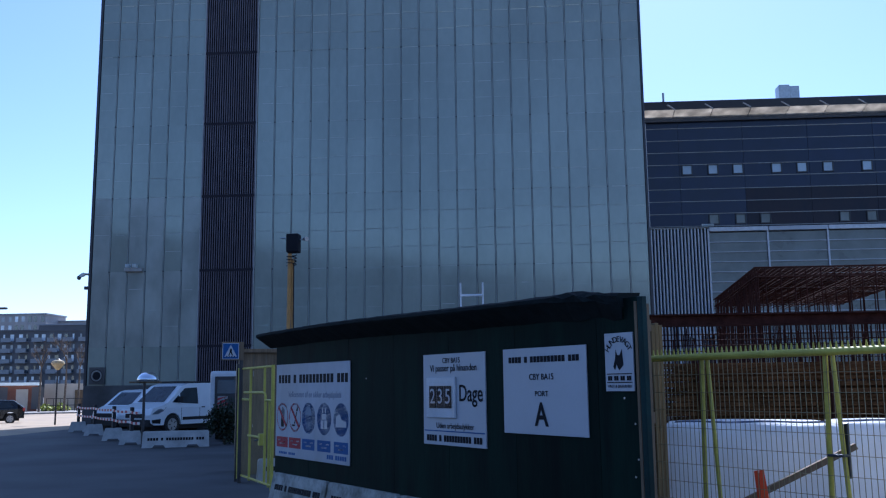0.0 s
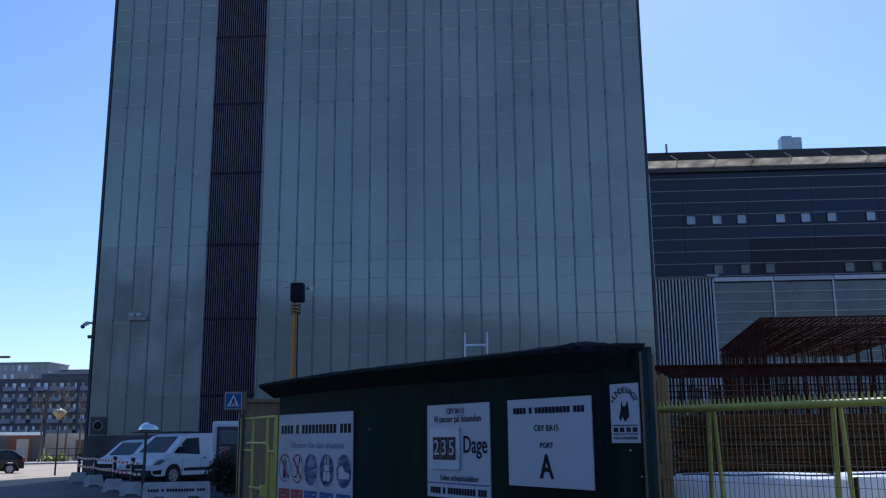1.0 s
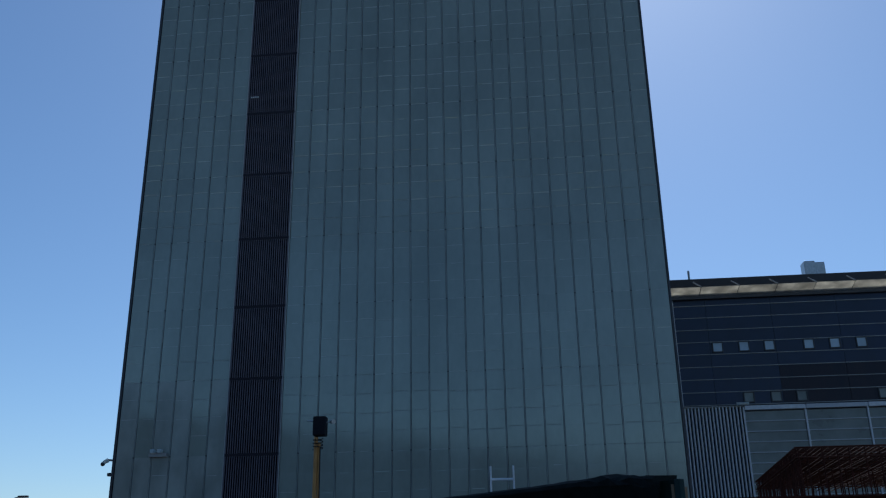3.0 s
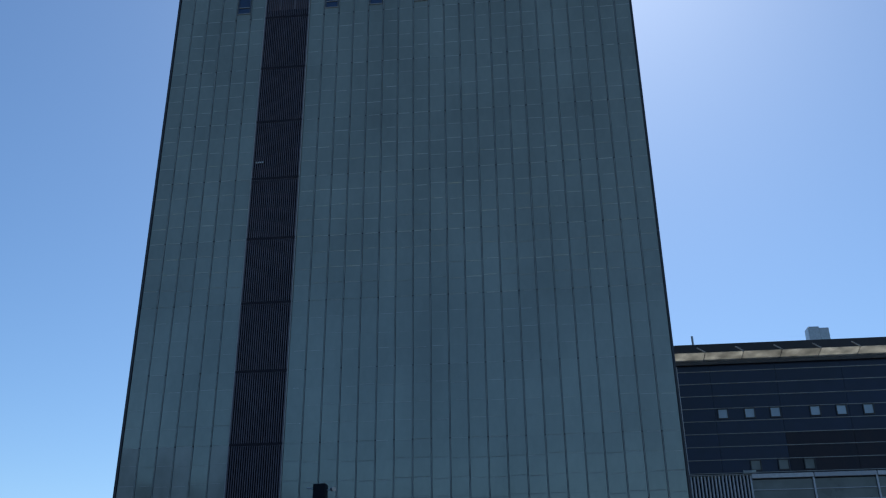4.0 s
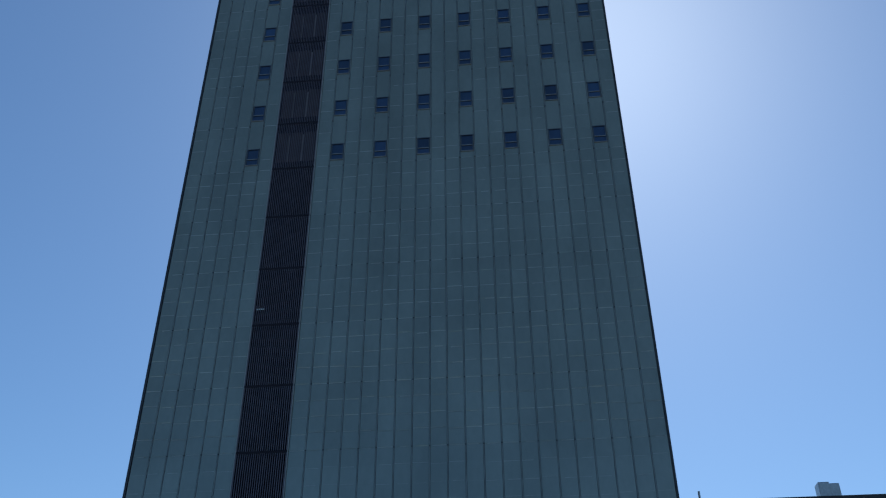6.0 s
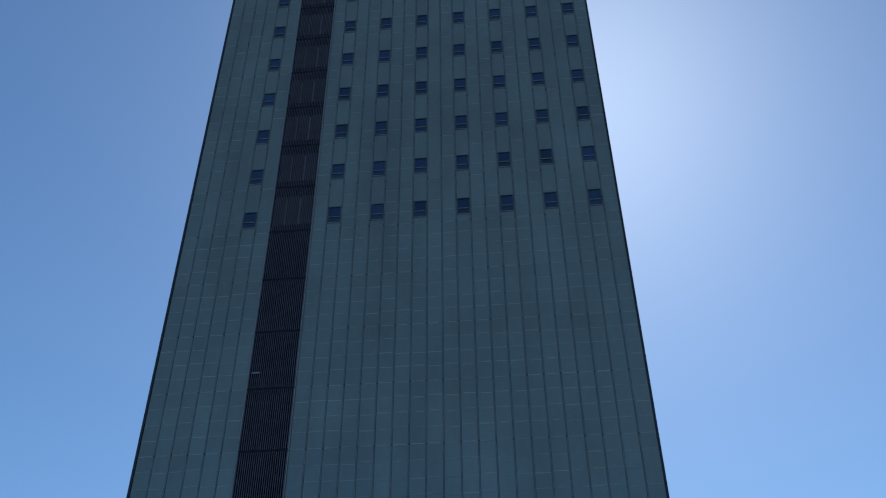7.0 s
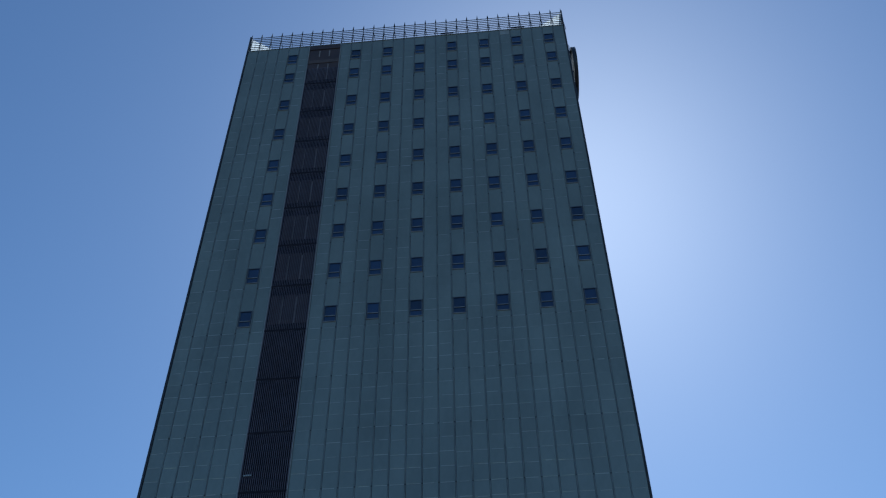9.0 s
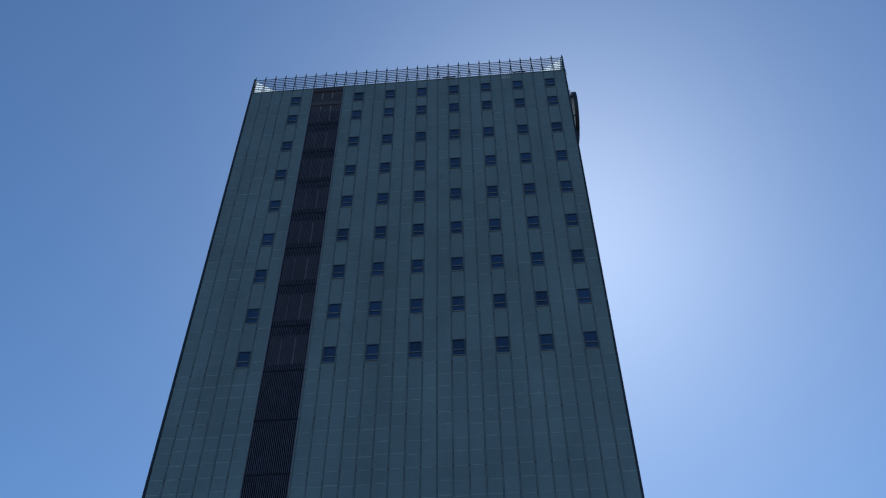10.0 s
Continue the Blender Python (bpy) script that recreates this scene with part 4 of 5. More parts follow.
boxpart("site_ground", (1.9, 40, 9.0, 58, -0.6, 0.012), SAND, None)
tagged(bpy.data.objects["site_ground"], "brown gravel of the building site", "ground", kind="structure")
site_hoarding()
site_signs()
for k in range(4):
    barrier_block(HOARD @ pose(0.95 + k * 1.9, 0.06, 0), label="dirty mossy precast concrete barrier block", mat=MOSSY)
yellow_gate()
yellow_fence()
timber_post(1.50, 9.15, 2.34, 0.14, "weathered brown timber post bundle beside the fence")
wrapped_bale(pose(2.78, 10.75, 0, 0, 0, -12), 1.85, 1.3, 1.18, 0, "white film-wrapped pallet stack")
wrapped_bale(pose(4.55, 10.45, 0, 0, 0, -14), 1.9, 1.3, 1.19, 5, "white film-wrapped pallet stack")
wrapped_bale(pose(6.35, 9.95, 0, 0, 0, -14), 1.9, 1.3, 1.15, 9, "white film-wrapped pallet stack")
steel_stack()
rebar_cage()
ladder()
camera_mast()
crossing_sign()
timber_shed()
barrier_block(pose(-4.1, 17.2, 0, 0, 0, 20), 1.2, 0.42)
prop = thing("timber_prop", "grey weathered timber prop leaning on the stack", "timber")
bm = bmesh.new()
box(bm, -0.03, 0.03, -0.03, 0.03, 0, 1.7)
part("beam", bm, OLD_WOOD, prop, m=look((1.95, 9.55, 0.35), (3.45, 9.4, 1.1)) @ pose(0, 0, 0, 180))
for k, (x, y, z) in enumerate(((2.4, 9.2, 0.38), (3.0, 9.1, 0.38), (3.1, 8.9, 0.5))):
    boxpart("plank", (x, x + 1.5, y, y + 0.18, z, z + 0.05), OLD_WOOD, prop, 0.006)
boxpart("trestle", (2.6, 2.7, 8.95, 9.4, 0.012, 0.375), OLD_WOOD, prop)
boxpart("trestle", (4.0, 4.1, 8.95, 9.4, 0.012, 0.375), OLD_WOOD, prop)


def orange_marker():
    """A crumpled strip of orange plastic on a stake."""
    o = thing("marker_strip", "bright orange folded plastic marker strip", "marker", pose(2.36, 8.85, 0.1, 0, 0, -20))
    rodpart("stake", (0, 0.03, -0.1), (0.0, 0.03, 0.8), 0.012, OLD_WOOD, o, 6)
    for s in (-1, 1):
        bm = bmesh.new()
        pts = [(s * 0.005, 0.28), (s * 0.03 + 0.07, 0.28), (s * 0.05 + 0.03, 0.55), (s * 0.045, 0.83 + 0.01 * s), (s * 0.003, 0.83)]
        prism(bm, pts if s > 0 else pts[::-1], "y", -0.02 - 0.01 * s, -0.012 - 0.01 * s)
        part("fold", bm, ORANGE, o)


orange_marker()

# ---- beside the tower: parked vans, barriers, fixtures ----
CAR_WHITE = material("white car paint", (0.78, 0.80, 0.82), 0.25, vary=0.04, scale=1.5, spec=0.6)
CAR_DARK = material("dark car paint", (0.012, 0.016, 0.022), 0.2, vary=0.1, spec=0.6)
CAR_GLASS = material("dark car glass", (0.055, 0.075, 0.095), 0.05, vary=0.3, scale=1.2, spec=1.0)
RUBBER = material("black rubber", (0.018, 0.018, 0.02), 0.75, vary=0.2)
RIM = material("silver wheel rim", (0.4, 0.41, 0.43), 0.35, metal=0.7)
LENS = material("headlight lens", (0.26, 0.29, 0.33), 0.1, spec=0.8)
TAIL = material("red tail light", (0.4, 0.02, 0.02), 0.2)
MIRROR = material("chrome mirror", (0.85, 0.87, 0.9), 0.06, metal=1.0, vary=0.03)
BARK = material("grey bark", (0.14, 0.11, 0.085), 0.9, vary=0.3, scale=6, bump=0.3)
LEAF = material("dark leaves", (0.02, 0.032, 0.014), 0.6, vary=0.5, scale=3)
SPRING = material("yellow-green leaves", (0.32, 0.36, 0.05), 0.6, vary=0.4, scale=3)


def arch(cx, r, z, n=7):
    """The wheel opening in a side outline, walked from rear to front."""
    return [(cx - r * math.cos(math.pi * i / n), z + r * math.sin(math.pi * i / n)) for i in range(n + 1)]


def vehicle(name, label, cat, m, low, high, wheels, rw, half, waist, top_half, paint, screen, side_windows, rear_lamp=None, group="", seams=()):
    o = thing(name, label, cat, m, group)
    outline = [low[0]]
    for wx in wheels:
        outline += arch(wx, rw + 0.08, low[0][1])
    outline += low[1:] + high
    bm = bmesh.new()
    prism(bm, outline, "y", -half, half)
    nose = max(p[0] for p in outline)
    tail = min(p[0] for p in outline)
    for co, no in (((0, 0, waist), (0, 0, 1)), ((nose - 0.55, 0, 0), (1, 0, 0)), ((tail + 0.4, 0, 0), (1, 0, 0))):
        bmesh.ops.bisect_plane(bm, geom=bm.verts[:] + bm.edges[:] + bm.faces[:], plane_co=co, plane_no=no)
    zt = max(p[1] for p in outline)

    def width(x, z):
        k = 1.0
        if z > waist:
            k *= 1 - (1 - top_half / half) * (z - waist) / (zt - waist)
        if x > nose - 0.55:
            k *= 1 - 0.16 * (x - nose + 0.55) / 0.55
        if x < tail + 0.4:
            k *= 1 - 0.05 * (tail + 0.4 - x) / 0.4
        return k
    for v in bm.verts:
        v.co.y *= width(v.co.x, v.co.z)
    sharp = [e for e in bm.edges if len(e.link_faces) == 2 and e.calc_face_angle(0) > 0.35 and e.verts[0].co.z > 0.5]
    bmesh.ops.bevel(bm, geom=sharp, offset=0.05, segments=3, affect="EDGES", clamp_overlap=True)
    part("body", bm, paint, o, smooth=False)
    boxpart("underbody", (tail + 0.3, nose - 0.3, -half + 0.28, half - 0.28, 0.18, low[0][1] + 0.3), RUBBER, o)
    for wx in wheels:
        for s in (-1, 1):
            bm = bmesh.new()
            rod(bm, (wx, s * (half - 0.24), rw), (wx, s * (half - 0.015), rw), rw, 28)
            tyre = part("wheel", bm, RUBBER, o, "black tyre with a silver rim")
            bm = bmesh.new()
            rod(bm, (wx, s * (half - 0.02), rw), (wx, s * (half - 0.008), rw), rw * 0.64, 20)
            part("rim", bm, RIM, tyre)
            for k in range(5):
                a = 2 * math.pi * k / 5
                bm = bmesh.new()
                rod(bm, (wx + 0.1 * math.cos(a), s * (half - 0.006), rw + 0.1 * math.sin(a)), (wx + rw * 0.55 * math.cos(a), s * (half - 0.006), rw + rw * 0.55 * math.sin(a)), 0.018, 6)
                part("spoke", bm, DARK_STEEL, tyre)
    # glass lies a few millimetres proud of the body
    (xa, za), (xb, zb) = screen
    n = Vector((zb - za, 0, xa - xb)).normalized() * 0.012
    bm = bmesh.new()
    pts = []
    for x, z, k in ((xa, za, 0.76), (xb, zb, 0.72)):
        for s in (-1, 1):
            pts.append(Vector((x, s * half * width(x, z) * k, z)) + n)
    vs = [bm.verts.new(p) for p in (pts[0], pts[1], pts[3], pts[2])]
    f = bm.faces.new(vs)
    bmesh.ops.solidify(bm, geom=[f], thickness=0.008)
    part("windscreen", bm, CAR_GLASS, o)
    for poly in side_windows:
        for s in (-1, 1):
            bm = bmesh.new()
            vs = [bm.verts.new((x, s * (half * width(x, z) + 0.006), z)) for x, z in poly]
            f = bm.faces.new(vs if s < 0 else vs[::-1])
            bmesh.ops.solidify(bm, geom=[f], thickness=0.005)
            part("side_window", bm, CAR_GLASS, o)
    for s in (-1, 1):
        y = s * half
        zl = high[0][1]
        for piece, mat, poly in (("headlight", LENS, [(nose - 0.68, zl + 0.06), (nose - 0.3, zl - 0.02), (nose - 0.05, zl - 0.2), (nose - 0.3, zl - 0.2), (nose - 0.5, zl - 0.1)]),
                                 ("bumper_corner", RUBBER, [(nose - 0.42, 0.6), (nose - 0.06, 0.56), (nose - 0.09, 0.44), (nose - 0.4, 0.42)])):
            bm = bmesh.new()
            vs = [bm.verts.new((a, s * (half * width(a, b) + 0.014), b)) for a, b in poly]
            f = bm.faces.new(vs[::-1] if s < 0 else vs)
            bmesh.ops.solidify(bm, geom=[f], thickness=0.02)
            part(piece, bm, mat, o)
        boxpart("mirror", (screen[0][0] - 0.62, screen[0][0] - 0.44, min(y * 1.02, y * 1.16), max(y * 1.02, y * 1.16), screen[0][1] - 0.02, screen[0][1] + 0.22), RUBBER, o, 0.03)
        boxpart("door_handle", (-0.25, -0.07, min(y * 1.0, y * 1.018), max(y * 1.0, y * 1.018), waist - 0.02, waist + 0.02), RUBBER, o, 0.006)
        boxpart("side_moulding", (wheels[0] + rw + 0.2, wheels[1] - rw - 0.15, min(y * 0.995, y * 1.012), max(y * 0.995, y * 1.012), 0.52, 0.64), RUBBER, o, 0.008)
        if rear_lamp:
            boxpart("tail_light", (tail - 0.01, tail + 0.12, min(y * 0.7, y * 0.94), max(y * 0.7, y * 0.94), *rear_lamp), TAIL, o, 0.02)
        for x in seams:
            boxpart("door_seam", (x - 0.008, x + 0.008, min(y * 0.99, y * 1.004), max(y * 0.99, y * 1.004), 0.5, waist), RUBBER, o)
    boxpart("front_bumper", (nose - 0.3, nose + 0.03, -half * 0.82, half * 0.82, 0.3, 0.58), RUBBER, o, 0.04)
    boxpart("grille", (nose - 0.06, nose + 0.012, -half * 0.5, half * 0.5, 0.64, 0.80), RUBBER, o, 0.01)
    return o


VAN_LOW = [(-2.48, 0.36), (2.28, 0.36), (2.44, 0.45), (2.48, 0.75)]
VAN_HIGH = [(2.36, 0.98), (1.72, 1.20), (0.92, 1.84), (0.55, 1.94), (-2.2, 1.97), (-2.46, 1.86)]


def parked_vans():
    side = [[(1.5, 1.21), (1.13, 1.5), (1.09, 1.19)], [(1.03, 1.18), (1.06, 1.55), (0.78, 1.75), (0.10, 1.78), (0.10, 1.13)]]
    h = -115.0
    c, s = math.cos(radians(h)), math.sin(radians(h))

    def centre(wx, wy, fx, fy):
        """Where the middle stands when the front left wheel stands at (wx, wy)."""
        return wx - fx * c + fy * s, wy - fx * s - fy * c
    x, y = centre(-12.95, 34.75, 1.47, 0.9)
    vehicle("delivery_van", "white panel van parked behind concrete barriers", "van", pose(x, y, 0, 0, 0, h), VAN_LOW, VAN_HIGH, (-1.47, 1.47), 0.37, 0.98, 1.0, 0.84, CAR_WHITE, ((1.70, 1.22), (0.95, 1.82)), side, (0.9, 1.3), "parked vans", (1.02, 0.02, -0.95))
    van = bpy.data.objects["delivery_van"]
    for x in (-1.2, -0.3, 0.5):
        boxpart("roof_bar", (x - 0.03, x + 0.03, -0.78, 0.78, 1.985, 2.03), RUBBER, van, 0.01)
    for y0 in (-0.8, 0.74):
        boxpart("roof_rail", (-1.6, 0.7, y0, y0 + 0.06, 1.955, 1.985), RUBBER, van, 0.01)
    low = [(-2.0, 0.34), (2.0, 0.34), (2.14, 0.42), (2.18, 0.68)]
    high = [(2.05, 0.9), (1.5, 1.08), (0.8, 1.62), (0.5, 1.70), (-1.8, 1.76), (-2.0, 1.65)]
    side = [[(1.05, 1.08), (0.85, 1.42), (0.6, 1.56), (0.0, 1.58), (0.0, 1.04)]]
    x, y = centre(-14.72, 35.72, 1.3, 0.85)
    vehicle("delivery_van", "smaller white van parked beside the tower plinth", "van", pose(x, y, 0, 0, 0, h), low, high, (-1.3, 1.3), 0.31, 0.9, 0.92, 0.78, CAR_WHITE, ((1.46, 1.10), (0.84, 1.60)), side, (0.8, 1.15), "parked vans")


def box_trailer():
    o = thing("box_trailer", "grey box trailer with a red and white marker board", "trailer", pose(-8.75, 29.6, 0, 0, 0, 16))
    boxpart("box", (-0.95, 0.95, 0, 3.4, 0.45, 2.30), CORRUGATED, o, 0.09, "pale grey box with rounded corners")
    boxpart("rear_door", (-0.80, 0.80, -0.025, -0.003, 0.55, 2.12), DARK_STEEL, o, 0.01, "dark rear door")
    boxpart("rear_window", (-0.72, 0.72, -0.04, -0.027, 1.55, 2.0), CAR_GLASS, o, 0.01)
    mb = boxpart("marker_board", (-0.70, -0.38, -0.06, -0.045, 1.05, 1.48), TRIM, o)
    for k in range(3):
        z = 1.05 + k * 0.145
        shape(mb, "stripe", [(-0.70, z), (-0.38, z + 0.14), (-0.38, z + 0.21 if k < 2 else 1.48), (-0.70, z + 0.07)], RED_PRINT, -0.064)
    for x in (-0.8, 0.62):
        bm = bmesh.new()
        rod(bm, (x, 1.7, 0.33), (x + 0.18, 1.7, 0.33), 0.33, 22)
        part("wheel", bm, RUBBER, o)
    boxpart("chassis", (-0.8, 0.8, 0.1, 3.3, 0.3, 0.45), DARK_STEEL, o)


def leaf_clump(rng, centre, spread, count, size):
    verts, faces = [], []
    for _ in range(count):
        d = Vector((rng.gauss(0, 1), rng.gauss(0, 1), rng.gauss(0, 1))).normalized() * rng.uniform(0.45, 1.0)
        p = Vector(centre) + Vector((d.x * spread[0], d.y * spread[1], d.z * spread[2]))
        a = Vector((rng.uniform(-1, 1), rng.uniform(-1, 1), rng.uniform(-1, 1))).normalized()
        b = a.cross(Vector((rng.uniform(-1, 1), rng.uniform(-1, 1), 1))).normalized()
        s = size * rng.uniform(0.6, 1.3)
        n = len(verts)
        verts += [p - a * s, p + b * s * 0.5, p + a * s, p - b * s * 0.5]
        faces.append((n, n + 1, n + 2, n + 3))
    return [tuple(v) for v in verts], faces


def bush(x, y, spread, mat, label, seed, count=900, size=0.06):
    rng = random.Random(seed)
    o = thing("bush", label, "bush", pose(x, y, ground_z(x, y)))
    bm = bmesh.new()
    for k in range(9):
        a = k * 0.7
        rod(bm, (0, 0, 0), (spread[0] * 0.6 * math.cos(a), spread[1] * 0.6 * math.sin(a), spread[2] * (0.9 + 0.1 * (k % 4))), 0.018, 5, 0.006)
    part("stems", bm, BARK, o)["kind"] = "stuff"
    v, f = [], []
    for k in range(7):
        c = (rng.uniform(-0.5, 0.5) * spread[0], rng.uniform(-0.5, 0.5) * spread[1], spread[2] * rng.uniform(0.5, 1.25))
        vv, ff = leaf_clump(rng, c, [s * 0.6 for s in spread], count // 7, size)
        f += [tuple(i + len(v) for i in q) for q in ff]
        v += [(a, b, max(0.02, c2)) for a, b, c2 in vv]
    part("leaves", quads_mesh("leaves", v, f, mat), mat, o)["kind"] = "stuff"


def foot_block(m):
    """A short splayed concrete foot with a notch under it."""
    o = thing("concrete_barrier", "white-painted concrete barrier foot on the asphalt", "barrier", m, "barrier feet")
    bm = bmesh.new()
    prism(bm, [(-0.37, 0), (-0.27, 0.40), (-0.25, 0.42), (0.25, 0.42), (0.27, 0.40), (0.37, 0), (0.2, 0), (0.16, 0.07), (-0.16, 0.07), (-0.2, 0)], "y", -0.22, 0.22)
    for v in bm.verts:
        v.co.y *= 1 - 0.4 * v.co.z / 0.42
    bmesh.ops.triangulate(bm, faces=[f for f in bm.faces if len(f.verts) > 4])
    part("block", bm, CONCRETE, o)


def tape_barrier():
    """Dark posts on the blocks, with two red and white boards from post to post."""
    spots = [(-17.76, 37.05), (-15.78, 34.26), (-13.51, 30.81), (-11.95, 28.6)]
    d = Vector((spots[-1][0] - spots[0][0], spots[-1][1] - spots[0][1]))
    turn = math.degrees(math.atan2(d.y, d.x))
    for x, y in spots:
        foot_block(pose(x, y, 0, 0, 0, 22))
    barrier_block(pose(-9.95, 27.15, 0, 0, 0, 19), 1.95, 0.48, "pale concrete barrier block with dark print", True)
    for k, (x, y) in enumerate(spots):
        p = thing("barrier_post", "dark plastic barrier post with reflector panel", "post", pose(x, y, 0.415, 0, 0, turn), "barrier posts")
        boxpart("post", (-0.1, 0.1, -0.05, 0.05, 0, 0.75), RUBBER, p, 0.012)
        boxpart("reflector", (-0.06, 0.06, -0.058, -0.052, 0.3, 0.5), SIGN_WHITE, p, 0.002)
    for k, ((xa, ya), (xb, yb)) in enumerate(zip(spots, spots[1:] + [(-11.05, 27.25)])):
        rail = thing("warning_board", "red and white striped warning board", "warning board", pose(xa, ya, 0, 0, 0, math.degrees(math.atan2(yb - ya, xb - xa))), "warning boards")
        L = math.hypot(xb - xa, yb - ya) - 0.02
        for z in (0.66, 0.98):
            n = max(3, int(L / 0.28))
            for i in range(n):
                sag = -0.03 * math.sin(math.pi * (i + 0.5) / n)
                boxpart("stripe", (i * L / n, (i + 1) * L / n, -0.085, -0.068, z + 0.01 + sag, z + 0.085 + sag), RED_PRINT if i % 2 else SIGN_WHITE, rail)


def mirror_post():
    o = thing("dome_mirror", "chrome half-dome mirror on a dark post", "mirror", pose(-11.05, 27.3, 0, 0, 0, 20))
    rodpart("post", (0, 0, 0), (0, 0, 1.92), 0.045, DARK_STEEL, o)
    boxpart("board", (-0.45, 0.5, -0.05, 0.05, 1.92, 1.97), OLD_WOOD, o, 0.006)
    bm = bmesh.new()
    bmesh.ops.create_uvsphere(bm, u_segments=24, v_segments=14, radius=0.33)
    bmesh.ops.delete(bm, geom=[v for v in bm.verts if v.co.z < -0.001], context="VERTS")
    bmesh.ops.contextual_create(bm, geom=[e for e in bm.edges if e.is_boundary])
    for v in bm.verts:
        v.co.z = v.co.z * 0.85 + 1.985
        v.co.x += 0.1
    part("dome", bm, MIRROR, o, smooth=True)


def tower_fixtures():
    o = thing("wall_lamp", "pale bracket with two small floodlights on the tower", "wall lamp", pose(-16.76, D, 7.12))
    boxpart("bracket", (-0.4, 0.42, -0.2, -0.01, -0.1, 0.06), TRIM, o, 0.01)
    for x in (-0.2, 0.12):
        boxpart("floodlight", (x - 0.1, x + 0.1, -0.34, -0.12, 0.065, 0.22), FROSTED, o, 0.02)
    c = thing("security_camera", "pale security camera on the tower corner", "camera", pose(-18.93, D + 0.1, 6.85))
    rodpart("arm", (0.05, 0, 0.1), (-0.2, -0.05, 0.12), 0.05, TRIM, c)
    bm = bmesh.new()
    rod(bm, (-0.18, -0.05, 0.12), (-0.38, -0.12, 0.0), 0.1, 14, 0.08)
    part("housing", bm, FROSTED, c)
    bm = bmesh.new()
    bmesh.ops.create_uvsphere(bm, u_segments=14, v_segments=8, radius=0.1, matrix=Matrix.Translation((-0.4, -0.12, -0.06)))
    part("dome", bm, DARK_STEEL, c, smooth=True)
    boxpart("lower_box", (-0.16, 0.03, -0.1, 0.05, -0.6, -0.45), DARK_STEEL, c, 0.02)
    v = thing("wall_vent", "dark square wall vent with a round opening", "vent", pose(-18.25, D, 2.34))
    boxpart("plate", (-0.36, 0.36, -0.1, -0.02, -0.38, 0.38), PLINTH, v, 0.01)
    for r, mat, y in ((0.30, DARK_STEEL, -0.13), (0.24, JOINT, -0.137)):
        disc(v, "ring", 0, 0, r, mat, y, 28, r - 0.05)
    disc(v, "opening", 0, 0, 0.17, PRINT, -0.115)


parked_vans()
box_trailer()
bush(-8.75, 28.1, (0.68, 0.5, 0.82), LEAF, "dense dark evergreen bush beside the trailer", 21, 3200, 0.055)
tape_barrier()
mirror_post()
tower_fixtures()

# ---- street in the distance ----
STREET = pose(-41.5, 75.5, -0.32, 0, 0, 28.7)
# Paler copy of the asphalt, with the street's sunlight put into its colour.
SUNLIT_STREET = material("asphalt in a sunlit tone", (0.36, 0.275, 0.175), 0.85, vary=0.15, scale=0.5, fine=25, bump=0.2)
PALE_WALL = material("pale render", (0.55, 0.50, 0.43), 0.8, vary=0.15, scale=0.6)
BRICK_RED = material("red-brown brick", (0.22, 0.09, 0.06), 0.85, vary=0.2, scale=2)
FAR_GREY = material("grey brick facade", (0.36, 0.34, 0.33), 0.8, vary=0.15, scale=0.2)
FAR_DARK = material("dark brick facade", (0.115, 0.115, 0.125), 0.8, vary=0.2, scale=0.2)
FAR_GLASS = material("far window", (0.52, 0.56, 0.60), 0.15, vary=0.3, scale=0.3, per_piece=0.45)
FAR_SLAB = material("balcony slab", (0.26, 0.27, 0.29), 0.7)
FAR_RAIL = material("balcony rail", (0.24, 0.25, 0.27), 0.5)
LAMP_GLOBE = material("cream lamp globe", (0.75, 0.68, 0.48), 0.4)
see_through(LAMP_GLOBE, 0.5)

xs, ys = [-120 + 5 * i for i in range(21)] + [-19.3], [33 + 3 * j for j in range(20)]
street_road = new("road", quads_mesh("road", [(x, y, ground_z(x, y) + 0.008) for y in ys for x in xs],
                                     [(j * 22 + i, j * 22 + i + 1, (j + 1) * 22 + i + 1, (j + 1) * 22 + i) for j in range(19) for i in range(21)], SUNLIT_STREET))
tagged(street_road, "pale street sheet with the sunlit tone in its colour", "road", kind="structure")
walkway = boxpart("pavement", (-30, 60, -0.1, 14, -0.2, 0.13), PAVING, None, 0.02, "", STREET)
tagged(walkway, "pale raised pavement beyond the street", "pavement", kind="structure")
boxpart("kerb", (-30, 60, -0.146, -0.104, -0.2, 0.135), CONCRETE, walkway)


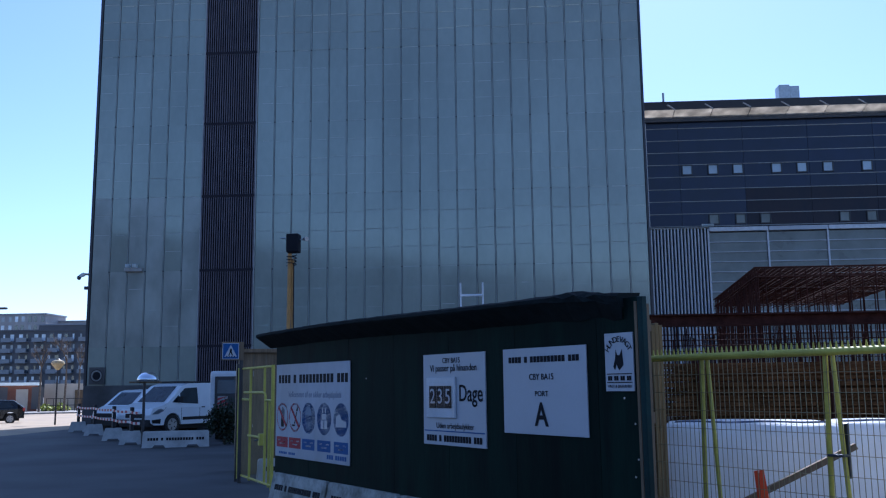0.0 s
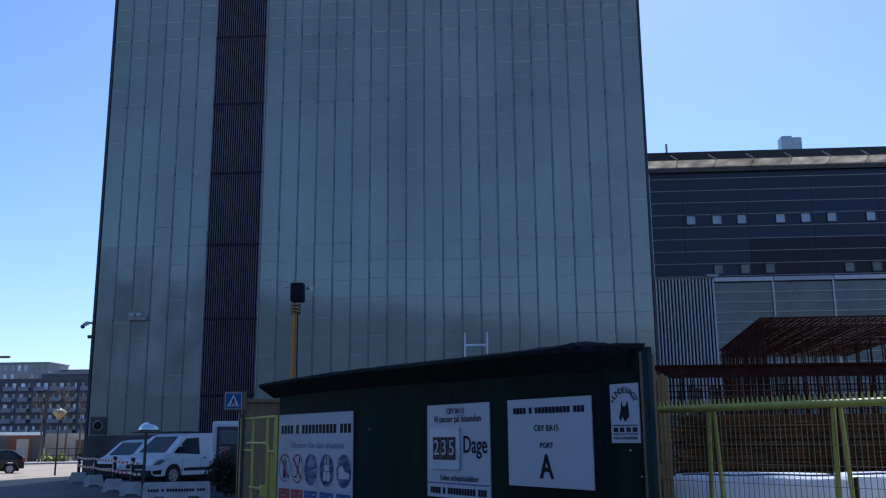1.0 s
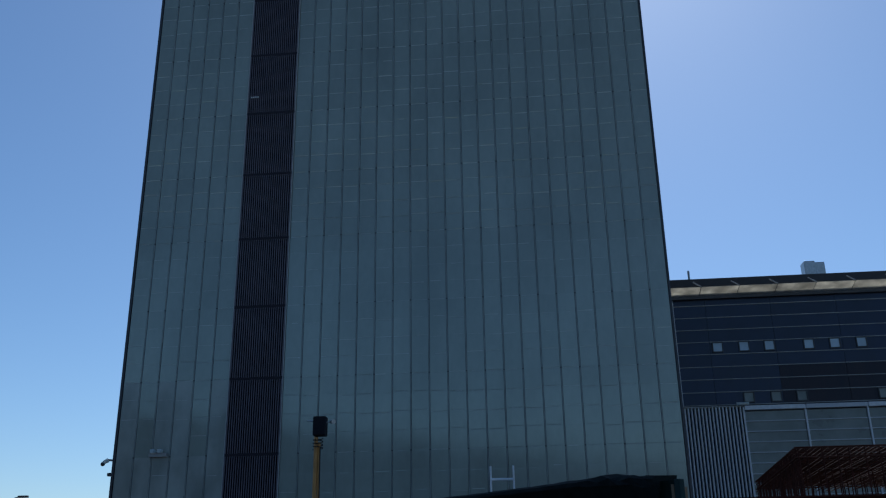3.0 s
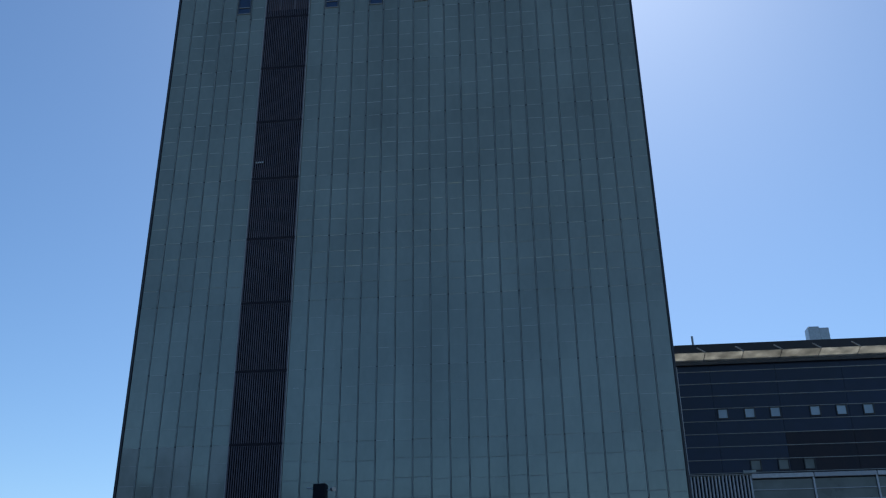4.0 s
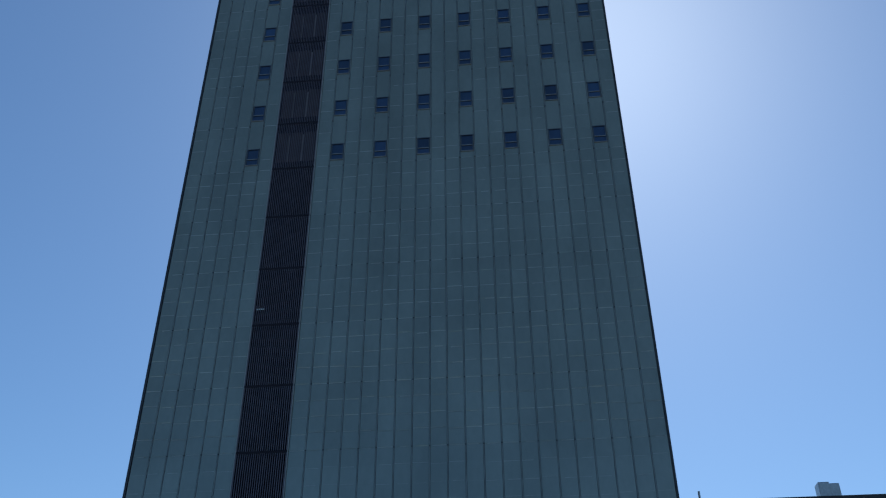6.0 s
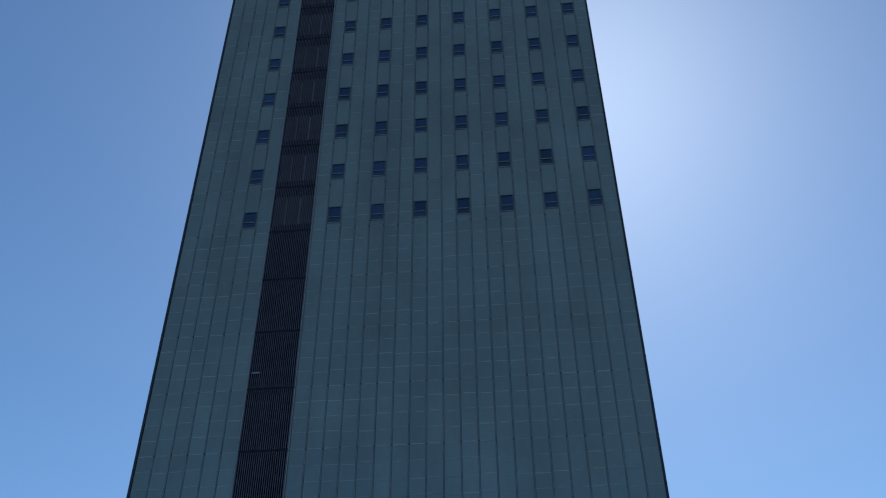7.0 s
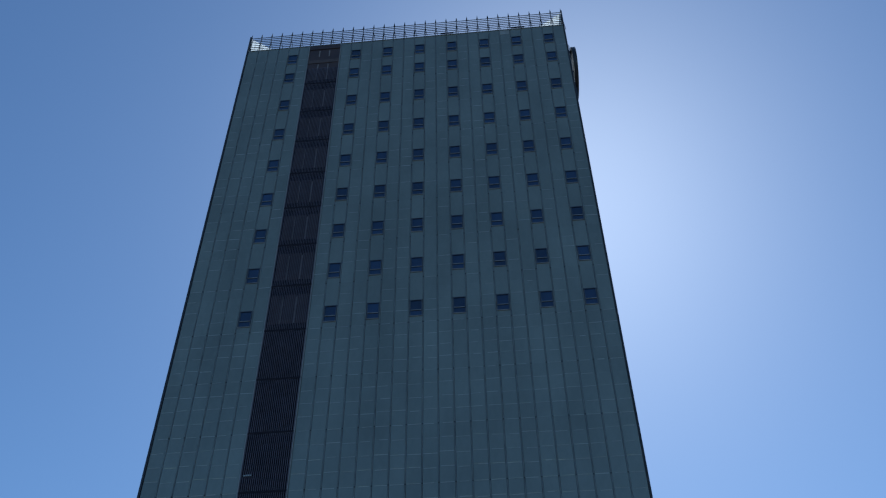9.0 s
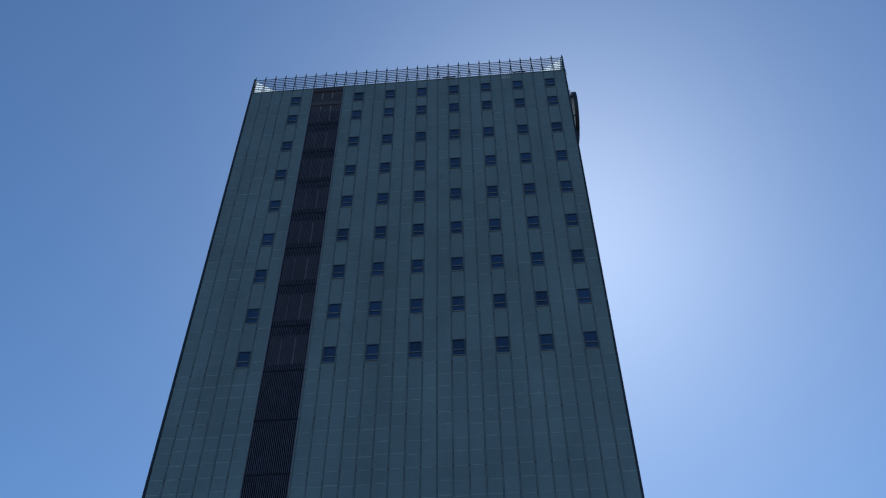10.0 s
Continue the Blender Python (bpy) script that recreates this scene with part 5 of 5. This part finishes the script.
def street_shed():
    o = thing("low_shed", "low red-brown brick shed with a white roof edge", "shed", STREET @ pose(-7.5, 6, 0.13))
    boxpart("wall", (-9, 9, 0, 5, 0, 2.35), BRICK_RED, o)
    boxpart("roof", (-9.3, 9.3, -0.4, 5.3, 2.36, 2.62), FROSTED, o, 0.02, "white flat roof edge")
    for x in (-2.0, 1.2, 4.2, 7.2):
        boxpart("door", (x, x + 1.0, -0.04, -0.003, 0.05, 2.0), PALE_WALL if x > 0 else BRICK_RED, o, 0.01)
        boxpart("panel", (x + 1.3, x + 2.3, -0.03, -0.003, 0.2, 2.2), FAR_DARK, o)
    w = thing("garden_wall", "pale rendered wall with a dark railing", "wall", STREET @ pose(8.6, 8, 0.13))
    boxpart("wall", (-6.5, 14, 0, 0.25, 0, 2.5), PALE_WALL, w)
    boxpart("gate_panel", (-3.8, -0.6, -0.06, -0.004, 0.2, 1.9), OLD_WOOD, w)
    for i in range(30):
        boxpart("rail_bar", (-6.4 + i * 0.6, -6.34 + i * 0.6, -4.0, -3.94, 0, 1.15), DARK_STEEL, w)
    for z in (0.5, 1.1):
        boxpart("rail", (-6.4, 11.2, -3.935, -3.9, z, z + 0.06), DARK_STEEL, w)


def bare_tree(m, height, seed):
    rng = random.Random(seed)
    o = thing("tree", "bare young street tree in early spring", "tree", m, "street trees")
    trunk, crown = bmesh.new(), bmesh.new()
    rod(trunk, (0, 0, 0), (0.05, 0, height * 0.42), 0.11, 8, 0.08)

    def grow(p, d, length, r, level):
        q = p + d * length
        rod(crown, p, q, r, 5 if level < 2 else 3, r * 0.6)
        if level >= 4:
            return
        for _ in range(3 if level else 5):
            e = (d + Vector((rng.uniform(-0.8, 0.8), rng.uniform(-0.8, 0.8), rng.uniform(-0.1, 0.6)))).normalized()
            grow(p + d * length * rng.uniform(0.6, 1.0), e, length * rng.uniform(0.55, 0.8), r * 0.6, level + 1)
    grow(Vector((0.05, 0, height * 0.42)), Vector((0, 0, 1)), height * 0.22, 0.075, 0)
    part("trunk", trunk, BARK, o)
    part("crown", crown, BARK, o)["kind"] = "stuff"


def street_lamp():
    x, y = -23.6, 46.6
    o = thing("street_lamp", "slim dark street lamp with a cream globe", "street lamp", pose(x, y, ground_z(x, y)))
    rodpart("pole", (0, 0, 0), (0, 0, 2.9), 0.05, DARK_STEEL, o, 10, 0.035)
    bm = bmesh.new()
    for z0, z1, r0, r1 in ((2.85, 3.2, 0.06, 0.36), (3.2, 3.32, 0.36, 0.30), (3.32, 3.4, 0.30, 0.1)):
        rod(bm, (0, 0, z0), (0, 0, z1), r0, 20, r1)
    part("globe", bm, LAMP_GLOBE, o)
    rodpart("cap", (0, 0, 3.4), (0, 0, 3.46), 0.12, DARK_STEEL, o, 12, 0.04)


def arm_lamp():
    x, y = -38.25, 64.5
    o = thing("street_lamp", "tall grey street lamp with a short curved arm", "street lamp", pose(x, y, ground_z(x, y)))
    rodpart("pole", (0, 0, 0), (0, 0, 7.3), 0.09, DARK_STEEL, o, 10, 0.06)
    bm = bmesh.new()
    tube(bm, [(0, 0, 7.2), (0.03, 0, 7.55), (0.15, 0.05, 7.85), (0.4, 0.1, 8.02), (0.75, 0.15, 8.08)], 0.045, 8)
    part("arm", bm, DARK_STEEL, o)
    boxpart("lamp_head", (0.6, 1.35, 0.02, 0.3, 8.02, 8.18), DARK_STEEL, o, 0.05)


def far_block(name, label, x0, x1, y, h, deep, wall, cols, rows, z0, balconies):
    o = thing(name, label, "apartment block", pose(x0, y, -1.0), "far apartment blocks")
    L = x1 - x0
    boxpart("wall", (0, L, 0, deep, 0, h), wall, o)
    boxpart("roof", (-0.3, L + 0.3, -0.3, deep + 0.3, h, h + 0.5), FAR_SLAB if not balconies else wall, o)
    rng = random.Random(len(label))
    for r in range(rows):
        z = z0 + r * 3.0
        if z + 2 > h:
            break
        for c in range(cols):
            x = (c + 0.5) * L / cols + rng.uniform(-0.3, 0.3)
            w = 0.55 if not balconies else rng.choice((0.25, 0.35, 0.55))
            win = boxpart("window", (x - w, x + w, -0.06, -0.005, z, z + 1.9), FAR_GLASS if rng.random() < 0.6 else CAR_GLASS, o)
            boxpart("frame", (x - w - 0.1, x + w + 0.1, -0.12, -0.005, z + 1.92, z + 2.05), wall, win)
        if balconies:
            for c in range(cols // 2):
                x = (c + 0.5) * L / (cols // 2)
                b = boxpart("balcony", (x - 1.5, x + 1.5, -1.5, -0.01, z - 0.35, z - 0.1), FAR_SLAB, o)
                boxpart("railing", (x - 1.5, x + 1.5, -1.5, -1.45, z - 0.09, z + 0.85), FAR_RAIL, b)


street_shed()
bare_tree(STREET @ pose(1.6, 3.0, 0.13), 6.5, 31)
bare_tree(STREET @ pose(3.7, 3.2, 0.13), 7.4, 32)
bare_tree(STREET @ pose(4.9, 4.5, 0.13), 6.8, 33)
for k, (a, s) in enumerate(((2.4, 41), (3.6, 42))):
    p = (STREET @ pose(a, 5.2, 0.13)).translation
    bush(p.x, p.y, (1.0, 0.8, 0.5), SPRING, "low yellow-green shrub in spring leaf", s, 500, 0.12)
street_lamp()
arm_lamp()
CAR_LOW = [(-2.05, 0.33), (2.0, 0.33), (2.12, 0.42), (2.14, 0.62)]
CAR_HIGH = [(2.02, 0.78), (1.15, 0.95), (0.35, 1.38), (0.0, 1.45), (-1.4, 1.42), (-1.95, 1.02), (-2.08, 0.85)]
vehicle("hatchback_car", "dark blue-black hatchback car on the sunlit street", "car", pose(-31.7, 54.1, -0.29, 0, 0, 208), CAR_LOW, CAR_HIGH, (-1.28, 1.32), 0.31, 0.88, 0.9, 0.66, CAR_DARK,
        ((1.1, 0.97), (0.4, 1.36)), [[(0.75, 0.98), (0.25, 1.3), (-0.35, 1.34), (-0.35, 0.97)], [(-0.43, 0.97), (-0.43, 1.34), (-1.2, 1.30), (-1.5, 1.0)]], (0.75, 0.95))
far_block("apartment_block", "dark brick apartment block with balconies", -185, -112, 250, 19.3, 14, FAR_DARK, 32, 6, 1.6, True)
far_block("apartment_block", "dark upper storey set back on the block", -136, -112, 256, 21.4, 8, FAR_DARK, 9, 7, 1.6, False)
far_block("apartment_block", "grey brick apartment block with white windows", -215, -155, 296, 28.0, 14, FAR_GREY, 26, 9, 1.6, False)
far_block("apartment_block", "pale apartment block behind the others", -160, -140, 305, 26.0, 10, FAR_GREY, 6, 8, 2.0, False)
